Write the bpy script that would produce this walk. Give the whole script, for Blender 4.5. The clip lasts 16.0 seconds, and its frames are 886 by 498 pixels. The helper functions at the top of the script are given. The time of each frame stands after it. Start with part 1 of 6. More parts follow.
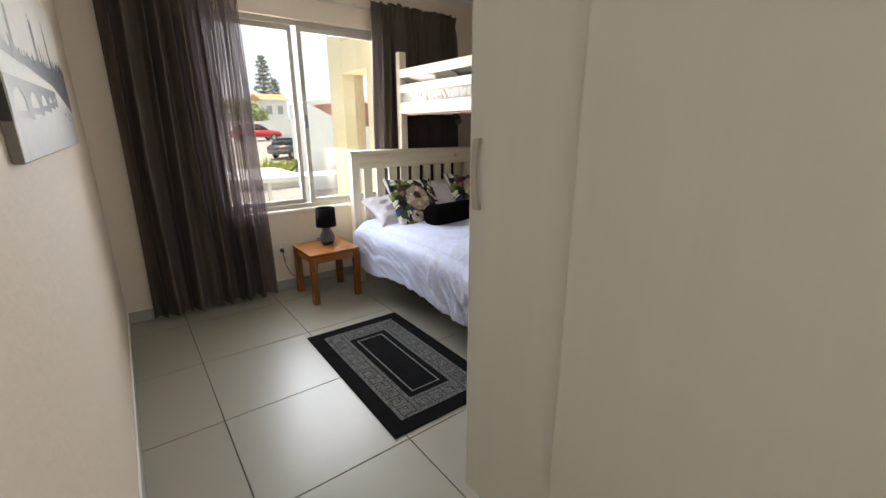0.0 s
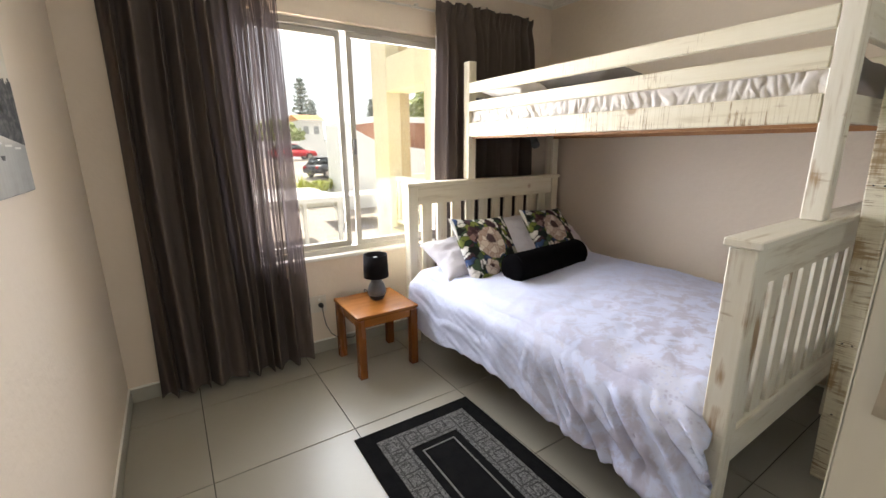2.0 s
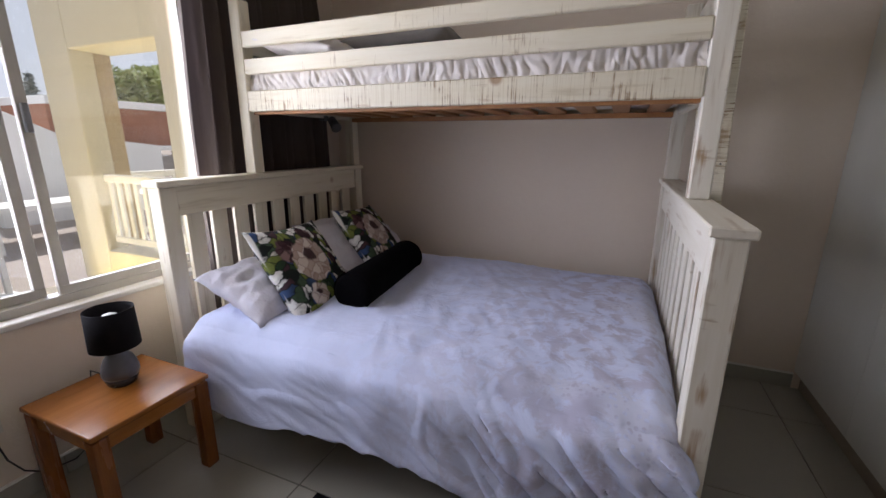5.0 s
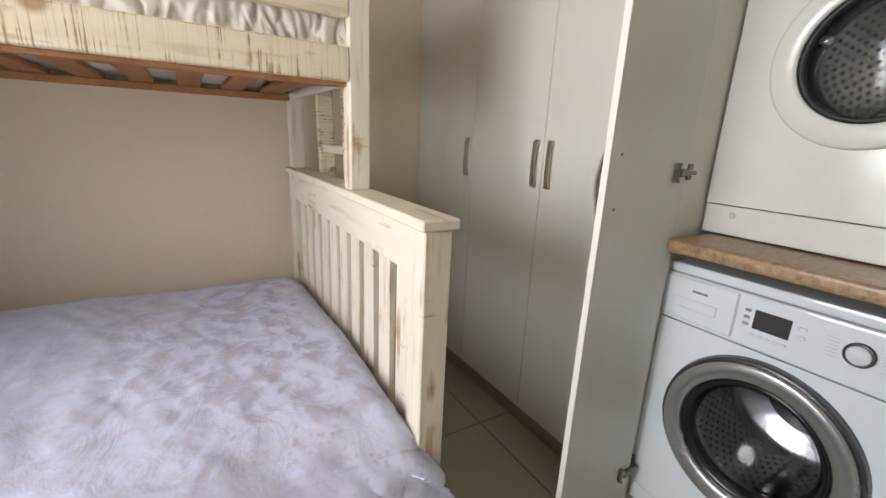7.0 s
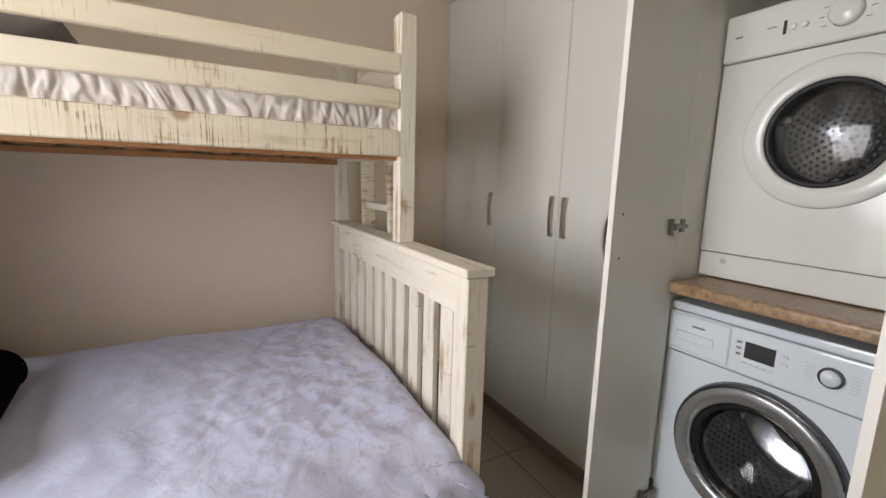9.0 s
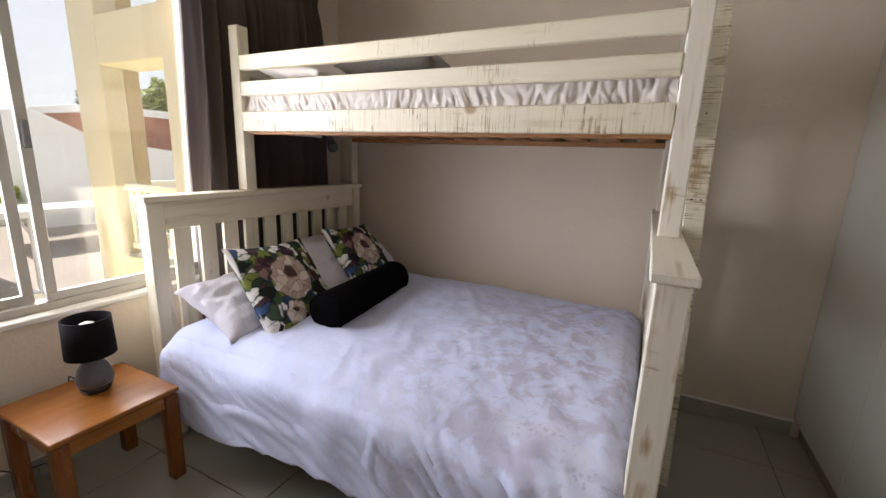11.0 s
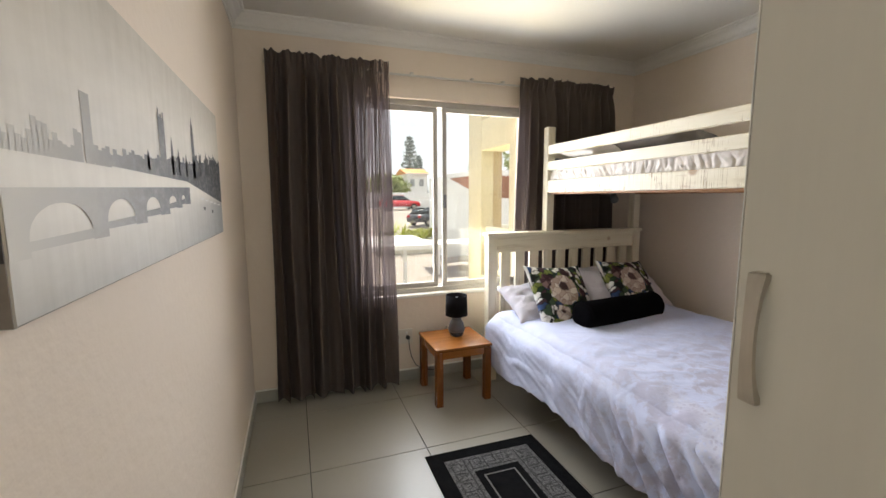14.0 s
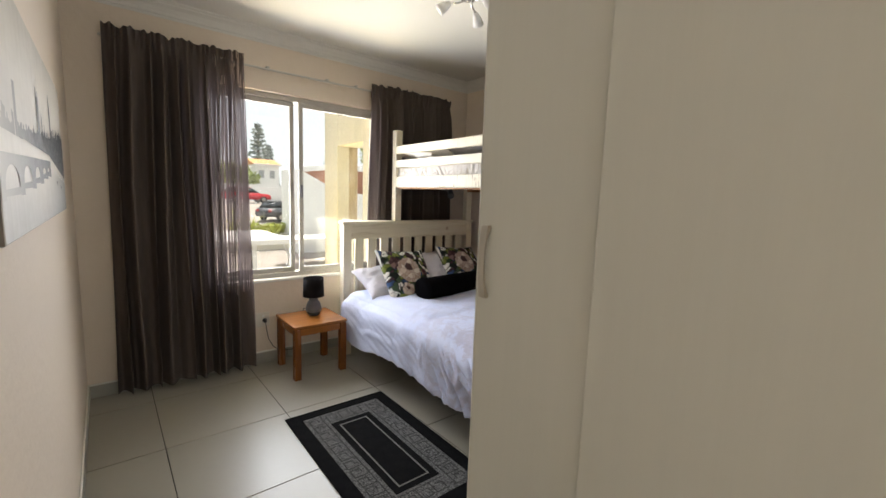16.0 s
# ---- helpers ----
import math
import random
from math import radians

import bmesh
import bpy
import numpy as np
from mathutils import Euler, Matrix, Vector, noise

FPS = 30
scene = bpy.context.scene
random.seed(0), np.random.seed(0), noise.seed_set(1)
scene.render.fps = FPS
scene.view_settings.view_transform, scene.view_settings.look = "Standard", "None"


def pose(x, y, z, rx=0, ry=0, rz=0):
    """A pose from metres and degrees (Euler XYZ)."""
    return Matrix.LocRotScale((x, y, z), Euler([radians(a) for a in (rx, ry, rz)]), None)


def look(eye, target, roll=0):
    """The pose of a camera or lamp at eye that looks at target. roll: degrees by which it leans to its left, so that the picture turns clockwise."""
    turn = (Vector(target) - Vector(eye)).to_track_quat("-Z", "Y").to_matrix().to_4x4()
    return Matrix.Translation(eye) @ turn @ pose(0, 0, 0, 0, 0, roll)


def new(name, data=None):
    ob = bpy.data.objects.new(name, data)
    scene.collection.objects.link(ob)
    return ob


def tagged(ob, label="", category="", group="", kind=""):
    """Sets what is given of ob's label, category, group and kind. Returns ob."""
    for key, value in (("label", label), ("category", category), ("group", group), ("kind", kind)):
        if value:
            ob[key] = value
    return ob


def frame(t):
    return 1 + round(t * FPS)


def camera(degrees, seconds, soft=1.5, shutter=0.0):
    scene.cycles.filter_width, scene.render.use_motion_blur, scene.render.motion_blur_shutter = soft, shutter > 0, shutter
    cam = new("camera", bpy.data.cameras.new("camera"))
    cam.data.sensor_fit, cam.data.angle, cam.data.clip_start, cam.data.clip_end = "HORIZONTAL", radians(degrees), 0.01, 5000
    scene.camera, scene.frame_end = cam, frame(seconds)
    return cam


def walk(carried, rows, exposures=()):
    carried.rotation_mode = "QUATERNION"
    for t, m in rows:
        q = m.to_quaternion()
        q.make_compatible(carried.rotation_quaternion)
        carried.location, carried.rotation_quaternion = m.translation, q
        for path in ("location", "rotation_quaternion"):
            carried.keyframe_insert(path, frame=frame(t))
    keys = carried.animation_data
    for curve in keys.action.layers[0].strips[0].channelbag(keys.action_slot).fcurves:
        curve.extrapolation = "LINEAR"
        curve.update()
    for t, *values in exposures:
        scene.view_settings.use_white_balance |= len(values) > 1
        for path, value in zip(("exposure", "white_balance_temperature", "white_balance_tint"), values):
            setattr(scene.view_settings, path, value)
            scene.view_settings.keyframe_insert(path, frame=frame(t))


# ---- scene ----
cam = camera(93.9, 16.0)
PATH = [
    (0, (0.448, 0.477, 1.273), (1.610, 2.005, 0.711), -0.2),
    (0.5, (0.492, 0.663, 1.266), (1.475, 2.282, 0.625), -0.3),
    (1, (0.56, 0.902, 1.267), (1.422, 2.591, 0.629), -2.1),
    (1.5, (0.587, 1.114, 1.292), (1.562, 2.78, 0.769), -1.4),
    (2, (0.634, 1.251, 1.324), (1.696, 2.876, 0.843), -0.5),
    (2.5, (0.664, 1.412, 1.354), (1.929, 2.897, 0.914), -1.2),
    (3, (0.699, 1.529, 1.348), (2.104, 2.891, 0.937), -1.8),
    (3.2, (0.736, 1.575, 1.343), (2.156, 2.924, 0.936), -1.9),
    (5.3, (0.901, 2.01, 1.244), (2.764, 2.525, 0.73), 0.8),
    (5.5, (0.968, 2.048, 1.242), (2.87, 2.379, 0.721), 1.1),
    (6, (1.051, 2.097, 1.241), (2.966, 1.921, 0.691), 2.1),
    (6.5, (1.073, 2.144, 1.235), (2.878, 1.508, 0.656), 2.5),
    (7, (1.157, 2.152, 1.243), (2.803, 1.141, 0.726), 2.6),
    (7.5, (1.204, 2.232, 1.285), (2.763, 1.041, 0.898), 1.0),
    (8, (1.101, 2.36, 1.312), (2.631, 1.112, 0.992), 1.4),
    (8.2, (1.068, 2.397, 1.326), (2.624, 1.176, 1.027), 1.2),
    (10.3, (0.966, 2.002, 1.266), (2.921, 1.977, 0.847), 2.2),
    (10.5, (0.969, 1.938, 1.283), (2.92, 2.138, 0.888), 2.1),
    (11, (0.939, 1.781, 1.293), (2.695, 2.636, 0.864), 2.1),
    (11.5, (0.893, 1.671, 1.295), (2.411, 2.909, 0.892), 0.3),
    (12, (0.818, 1.551, 1.322), (2.217, 2.928, 0.936), -0.8),
    (12.5, (0.772, 1.364, 1.33), (1.971, 2.926, 0.98), 0.6),
    (13, (0.699, 1.191, 1.325), (1.855, 2.783, 0.967), 0.9),
    (13.5, (0.644, 1.036, 1.322), (1.584, 2.775, 1.012), -1.1),
    (14, (0.597, 0.929, 1.35), (1.268, 2.797, 1.106), -0.3),
    (14.5, (0.542, 0.865, 1.355), (1.205, 2.74, 1.143), 1.0),
    (15, (0.525, 0.771, 1.345), (1.305, 2.599, 1.12), 1.5),
    (15.5, (0.501, 0.623, 1.307), (1.43, 2.377, 1.059), 2.1),
    (16, (0.439, 0.559, 1.315), (1.697, 2.093, 1.067), 1.9),
]
# stops, white balance and tint of the carried camera along the way
EXPOSURE = [(0.0, 1.2, 6300, 9), (1.0, 1.22, 6350, 9), (1.6, 1.4, 6450, 10), (2.4, 1.5, 6550, 10), (3.2, 1.45, 6550, 10), (5.3, 0.4, 5900, 19), (5.6, 0.5, 6000, 18), (6.0, 0.95, 6550, 16), (6.6, 1.25, 6700, 14), (7.4, 0.95, 6950, 13), (8.2, 0.87, 6950, 13), (10.3, 1.0, 6450, 15),
            (11.0, 0.93, 6400, 15), (12.0, 0.75, 6100, 16), (12.8, 0.82, 6050, 18), (13.4, 1.05, 6400, 12), (14.0, 1.18, 6450, 10), (16.0, 1.15, 6450, 9)]
walk(cam, [(t, look(eye, target, roll)) for t, eye, target, roll in PATH], EXPOSURE)

# ---- world, sun, large lights ----
YW = 3.81
world = bpy.data.worlds.new("sky")
scene.world = world
world.use_nodes = True
wn = world.node_tree.nodes
sky = wn.new("ShaderNodeTexSky")
sky.sky_type, sky.sun_disc = "NISHITA", False
sky.sun_elevation, sky.sun_rotation = radians(72), radians(20)
sky.dust_density, sky.air_density = 1.5, 1.0
haze = wn.new("ShaderNodeMix")     # thin white haze over the whole sky
haze.data_type = "RGBA"
haze.inputs[0].default_value = 0.92
haze.inputs[7].default_value = (3.35, 3.4, 3.42, 1)
world.node_tree.links.new(sky.outputs[0], haze.inputs[6])
world.node_tree.links.new(haze.outputs[2], wn["Background"].inputs[0])
wn["Background"].inputs[1].default_value = 0.15


def lamp(name, kind, m, energy, color, size=1.0, size_y=1.0, spread=180):
    data = bpy.data.lights.new(name, kind)
    data.energy, data.color = energy, color
    if kind == "AREA":
        data.shape, data.size, data.size_y, data.spread = "RECTANGLE", size, size_y, radians(spread)
    else:
        data.angle = radians(size)
    ob = new(name, data)
    ob.matrix_world = m
    return ob


lamp("sun", "SUN", look((0, 0, 20), (-1.6, -4.4, 5.0)), 3.6, (1.0, 0.94, 0.85), 0.5)
# the sky's light in the window opening, and the sunlit yard's light from below
lamp("window_skylight", "AREA", look((1.66, YW + 0.20, 1.36), (2.00, 0.0, 1.16)), 29, (0.91, 0.93, 1.0), 1.34, 1.36, 142)
lamp("window_groundlight", "AREA", look((1.70, 6.45, -0.75), (2.0, 2.2, 2.1)), 66, (1.0, 0.74, 0.19), 3.0, 0.8)
# added fill lamp inside the closed entrance passage, for no known source
lamp("passage_fill", "AREA", look((0.86, -1.1, 1.45), (0.42, 2.0, 1.25)), 5.4, (0.96, 0.975, 0.955), 0.75, 1.7)


# ---- materials ----
def nodes_of(name):
    m = bpy.data.materials.new(name)
    m.use_nodes = True
    t = m.node_tree
    return m, t.nodes, t.links, t.nodes["Principled BSDF"]


def coords(n, l, scale=(1, 1, 1), jitter=False):
    """Object coordinates, stretched; jitter shifts them piece by piece."""
    tc, mp = n.new("ShaderNodeTexCoord"), n.new("ShaderNodeMapping")
    mp.inputs["Scale"].default_value = scale
    l.new(tc.outputs["Object"], mp.inputs["Vector"])
    if jitter:
        oi, mul = n.new("ShaderNodeObjectInfo"), n.new("ShaderNodeMath")
        mul.operation = "MULTIPLY"
        mul.inputs[1].default_value = 37.0
        l.new(oi.outputs["Random"], mul.inputs[0])
        l.new(mul.outputs[0], mp.inputs["Location"])
    return mp.outputs["Vector"]


def noise_tex(n, l, vec, scale, detail=4.0, rough=0.55, distortion=0.0):
    t = n.new("ShaderNodeTexNoise")
    t.inputs["Scale"].default_value, t.inputs["Detail"].default_value = scale, detail
    t.inputs["Roughness"].default_value, t.inputs["Distortion"].default_value = rough, distortion
    l.new(vec, t.inputs["Vector"])
    return t.outputs["Fac"]


def ramp(n, l, fac, stops):
    r = n.new("ShaderNodeValToRGB")
    e = r.color_ramp.elements
    while len(e) < len(stops):
        e.new(0.5)
    for k, (p, c) in zip(e, stops):
        k.position = p
        k.color = (*c, 1) if len(c) == 3 else c
    l.new(fac, r.inputs[0])
    return r.outputs["Color"]


def mix(n, l, fac, a, b, how="MIX"):
    x = n.new("ShaderNodeMix")
    x.data_type, x.blend_type = "RGBA", how
    for socket, v in ((x.inputs[0], fac), (x.inputs[6], a), (x.inputs[7], b)):
        if hasattr(v, "links"):
            l.new(v, socket)
        else:
            socket.default_value = v if isinstance(v, (int, float)) else (*v, 1)
    return x.outputs[2]


def bump(n, l, height, strength, dist, p):
    b = n.new("ShaderNodeBump")
    b.inputs["Strength"].default_value, b.inputs["Distance"].default_value = strength, dist
    l.new(height, b.inputs["Height"])
    l.new(b.outputs[0], p.inputs["Normal"])


def surface(name, c1, c2, rough=0.6, scale=3.0, fine=80.0, relief=0.1, dist=0.002, metal=0.0, stretch=(1, 1, 1), jitter=False, spec=0.5, r2=None):
    """Two tones mixed by a large and a fine noise, with fine relief."""
    m, n, l, p = nodes_of(name)
    v = coords(n, l, stretch, jitter)
    big, small = noise_tex(n, l, v, scale), noise_tex(n, l, v, fine, 3)
    add = n.new("ShaderNodeMath")
    add.operation = "MULTIPLY_ADD"
    l.new(small, add.inputs[0])
    add.inputs[1].default_value = 0.45
    l.new(big, add.inputs[2])
    l.new(ramp(n, l, add.outputs[0], [(0.40, c1), (1.02, c2)]), p.inputs["Base Color"])
    p.inputs["Metallic"].default_value = metal
    p.inputs["Specular IOR Level"].default_value = spec
    mr = n.new("ShaderNodeMapRange")
    mr.inputs[3].default_value, mr.inputs[4].default_value = rough, r2 if r2 else min(1, rough + 0.12)
    l.new(big, mr.inputs[0])
    l.new(mr.outputs[0], p.inputs["Roughness"])
    if relief:
        bump(n, l, small, relief, dist, p)
    return m


def whitewash(name, axis, wear=0.60, saw_wear=0.61, ticks=55.0, bands=False, tones=((0.55, 0.465, 0.31), (0.755, 0.685, 0.52), (0.82, 0.765, 0.62))):
    """White-painted pine, rubbed through to brown along the grain and in saw marks across it."""
    m, n, l, p = nodes_of(name)
    along = [30.0, 30.0, 30.0]
    along["xyz".index(axis)] = 2.2
    across = [11.0, 11.0, 11.0]
    across["xyz".index(axis)] = ticks
    v, w, plain = coords(n, l, along, True), coords(n, l, across, True), coords(n, l, (1, 1, 1), True)
    grain, saw, patch = noise_tex(n, l, v, 1.0, 5, 0.6), noise_tex(n, l, w, 1.0, 3), noise_tex(n, l, plain, 4.5, 3)
    base = ramp(n, l, grain, [(0.26, tones[0]), (0.42, tones[1]), (0.8, tones[2])])
    rub = n.new("ShaderNodeMath")
    rub.operation = "MULTIPLY"
    l.new(grain, rub.inputs[0])
    l.new(patch, rub.inputs[1])
    rubbed = ramp(n, l, rub.outputs[0], [(wear * 0.58, (0, 0, 0)), (wear * 0.58 + 0.09, (0.85, 0.85, 0.85))])
    sm = n.new("ShaderNodeMath")
    sm.operation = "MULTIPLY"
    l.new(saw, sm.inputs[0])
    l.new(patch, sm.inputs[1])
    sawn = ramp(n, l, sm.outputs[0], [(wear * saw_wear, (0, 0, 0)), (wear * saw_wear + 0.10, (0.8, 0.8, 0.8))])
    c = mix(n, l, rubbed, base, (0.38, 0.22, 0.085))
    if bands:
        fine = [4.0, 4.0, 4.0]
        fine["xyz".index(axis)] = 190.0
        line = noise_tex(n, l, coords(n, l, fine, True), 1.0, 2, 0.5)
        c = mix(n, l, ramp(n, l, line, [(0.50, (0, 0, 0)), (0.60, (0.36, 0.36, 0.36))]), c, (0.56, 0.47, 0.30))
        bold = n.new("ShaderNodeMath")
        bold.operation = "MULTIPLY"
        l.new(line, bold.inputs[0])
        l.new(noise_tex(n, l, plain, 11.0, 3, 0.6), bold.inputs[1])
        c = mix(n, l, ramp(n, l, bold.outputs[0], [(0.305, (0, 0, 0)), (0.36, (0.85, 0.85, 0.85))]), c, (0.30, 0.19, 0.085))
    knot = n.new("ShaderNodeTexVoronoi")
    knot.inputs["Scale"].default_value = 2.6
    l.new(plain, knot.inputs["Vector"])
    c = mix(n, l, ramp(n, l, knot.outputs["Distance"], [(0.055, (0.75, 0.75, 0.75)), (0.085, (0, 0, 0))]), c, (0.33, 0.17, 0.06))
    c = mix(n, l, sawn, c, (0.34, 0.23, 0.11))
    l.new(c, p.inputs["Base Color"])
    p.inputs["Roughness"].default_value = 0.55
    bump(n, l, grain, 0.35, 0.002, p)
    return m


M = {}
PALE = ((0.47, 0.37, 0.25), (0.75, 0.695, 0.575), (0.84, 0.80, 0.71))   # whiter tones for the wx and wz pine
M["wall"] = surface("wall_paint", (0.735, 0.635, 0.522), (0.77, 0.67, 0.557), 0.72, 1.5, 34.0, 0.42, 0.005, spec=0.3)
M["ceiling"] = surface("ceiling_paint", (0.72, 0.70, 0.65), (0.76, 0.74, 0.69), 0.85, 1.2, 60.0, 0.05, spec=0.2)
M["tile"] = surface("floor_tile", (0.318, 0.302, 0.252), (0.336, 0.319, 0.267), 0.31, 1.6, 30.0, 0.0, 0.001, jitter=True, r2=0.345)
M["grout"] = surface("grout", (0.06, 0.056, 0.05), (0.10, 0.094, 0.082), 0.9, 8.0)
M["skirt"] = surface("skirting_tile", (0.33, 0.315, 0.265), (0.40, 0.385, 0.33), 0.3, 3.0, 30, 0.03)
M["bead"] = surface("grout_bead", (0.80, 0.77, 0.70), (0.86, 0.83, 0.76), 0.7, 8.0)
M["melamine"] = surface("wardrobe_melamine", (0.635, 0.635, 0.578), (0.665, 0.665, 0.608), 0.26, 1.2, 9.0, 0.12, 0.001, stretch=(14, 14, 0.7), jitter=True)
M["inner"] = surface("cabinet_inside", (0.70, 0.69, 0.63), (0.76, 0.75, 0.69), 0.45, 2.0)
M["edge"] = surface("door_edging", (0.80, 0.79, 0.74), (0.85, 0.84, 0.79), 0.4, 3.0)
M["plinth"] = surface("plinth", (0.30, 0.26, 0.20), (0.36, 0.31, 0.25), 0.5, 5.0)
M["steel"] = surface("brushed_steel", (0.46, 0.43, 0.38), (0.56, 0.53, 0.47), 0.28, 30.0, 200.0, 0.05, metal=1.0, stretch=(1, 1, 0.05))
M["chrome"] = surface("chrome", (0.72, 0.73, 0.75), (0.8, 0.8, 0.82), 0.12, 5.0, relief=0, metal=1.0)
M["alu"] = surface("window_aluminium", (0.42, 0.395, 0.345), (0.48, 0.455, 0.405), 0.45, 4.0, relief=0.02, metal=0.0)
M["nickel"] = surface("dull_nickel", (0.17, 0.16, 0.145), (0.24, 0.225, 0.2), 0.3, 20.0, relief=0, metal=1.0)
M["sill"] = surface("sill_paint", (0.76, 0.73, 0.68), (0.8, 0.78, 0.73), 0.5, 4.0)
M["rod"] = surface("curtain_rail_paint", (0.56, 0.53, 0.48), (0.62, 0.59, 0.54), 0.4, 4.0)
M["wx"], M["wy"], M["wz"] = whitewash("whitewashed_pine_x", "x", 0.565, 0.72, tones=PALE), whitewash("whitewashed_pine_y", "y", 0.585, 0.565, 150.0), whitewash("whitewashed_pine_z", "z", 0.555, 0.72, tones=PALE)
M["lz"] = whitewash("worn_whitewash_z", "z", 0.50, 0.55, 70.0, True)
M["saw"] = whitewash("sawn_whitewash_y", "y", 0.60, 0.62, 150.0, True)
M["hx"], M["hz"] = whitewash("smooth_whitewash_x", "x", 0.66, 0.8), whitewash("smooth_whitewash_z", "z", 0.66, 0.8)
M["pine"] = surface("bare_pine", (0.30, 0.13, 0.045), (0.46, 0.23, 0.09), 0.5, 1.5, 12.0, 0.15, stretch=(2, 12, 12), jitter=True)
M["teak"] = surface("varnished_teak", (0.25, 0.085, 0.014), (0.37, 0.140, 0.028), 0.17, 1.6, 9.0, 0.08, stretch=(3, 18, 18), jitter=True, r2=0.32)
# darker mix of the same teak, for the legs and the neck
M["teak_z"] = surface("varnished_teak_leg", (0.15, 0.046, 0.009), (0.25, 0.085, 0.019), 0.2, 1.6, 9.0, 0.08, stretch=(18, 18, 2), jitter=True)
M["black"] = surface("black_shade", (0.006, 0.0055, 0.006), (0.012, 0.010, 0.011), 0.85, 30.0, 300.0, 0.2, 0.0005, spec=0.12)
M["velvet"] = surface("black_velvet", (0.0015, 0.0015, 0.002), (0.005, 0.0045, 0.005), 0.98, 12.0, 300.0, 0.5, 0.001, spec=0.03)
M["ceramic"] = surface("grey_glazed_ceramic", (0.06, 0.06, 0.064), (0.105, 0.105, 0.11), 0.25, 8.0, 60.0, 0.05)
M["bulb"] = surface("bulb_glass", (0.85, 0.85, 0.85), (0.9, 0.9, 0.9), 0.15, 4.0, relief=0)
M["plastic"] = surface("white_plastic", (0.78, 0.77, 0.74), (0.82, 0.81, 0.78), 0.35, 4.0, relief=0)
M["cream_plastic"] = surface("cream_plastic", (0.66, 0.61, 0.53), (0.70, 0.65, 0.57), 0.35, 4.0, relief=0)
M["rubber"] = surface("black_rubber", (0.012, 0.012, 0.012), (0.025, 0.025, 0.025), 0.5, 12.0)
M["seal"] = surface("glossy_black_seal", (0.008, 0.008, 0.009), (0.014, 0.014, 0.015), 0.12, 12.0, relief=0)
M["enamel"] = surface("white_enamel", (0.635, 0.70, 0.74), (0.675, 0.74, 0.78), 0.07, 2.0, relief=0, r2=0.12)
M["enamel_warm"] = surface("warm_white_enamel", (0.64, 0.65, 0.61), (0.68, 0.69, 0.65), 0.10, 2.0, relief=0, r2=0.15)
M["grey_print"] = surface("grey_print", (0.16, 0.16, 0.17), (0.22, 0.22, 0.23), 0.5, 20.0, relief=0)
M["pale_print"] = surface("pale_grey_print", (0.42, 0.44, 0.45), (0.48, 0.50, 0.51), 0.5, 20.0, relief=0)
M["yellow"] = surface("yellow_sticker", (0.80, 0.58, 0.02), (0.86, 0.64, 0.03), 0.45, 9.0, relief=0)
M["granite"] = surface("brown_worktop", (0.10, 0.058, 0.028), (0.46, 0.31, 0.17), 0.28, 70.0, 230.0, 0.02)
M["sheet"] = surface("pale_sheet", (0.66, 0.615, 0.57), (0.75, 0.70, 0.65), 0.85, 4.0, 120.0, 0.2, 0.001)
M["pillow"] = surface("white_pillowcase", (0.62, 0.60, 0.66), (0.72, 0.70, 0.76), 0.85, 5.0, 16.0, 0.55, 0.02)
M["grey_pillow"] = surface("grey_pillowcase", (0.20, 0.185, 0.17), (0.27, 0.25, 0.235), 0.85, 5.0, 150.0, 0.25, 0.001)
M["dark_edge"] = surface("canvas_edge", (0.015, 0.013, 0.012), (0.05, 0.045, 0.04), 0.7, 5.0)


def thin_glass(name, tint, gloss=0.05):
    """A thin clear shell: see-through, with a glossy surface."""
    m, n, l, p = nodes_of(name)
    tr, gl, mx = n.new("ShaderNodeBsdfTransparent"), n.new("ShaderNodeBsdfGlossy"), n.new("ShaderNodeMixShader")
    tr.inputs[0].default_value = (*tint, 1)
    gl.inputs["Roughness"].default_value = 0.03
    mx.inputs[0].default_value = gloss
    l.new(tr.outputs[0], mx.inputs[1])
    l.new(gl.outputs[0], mx.inputs[2])
    l.new(mx.outputs[0], n["Material Output"].inputs[0])
    return m


M["pane"] = thin_glass("window_glass", (0.97, 0.98, 0.97))
M["door_glass"] = thin_glass("smoked_door_glass", (0.86, 0.87, 0.89), 0.03)


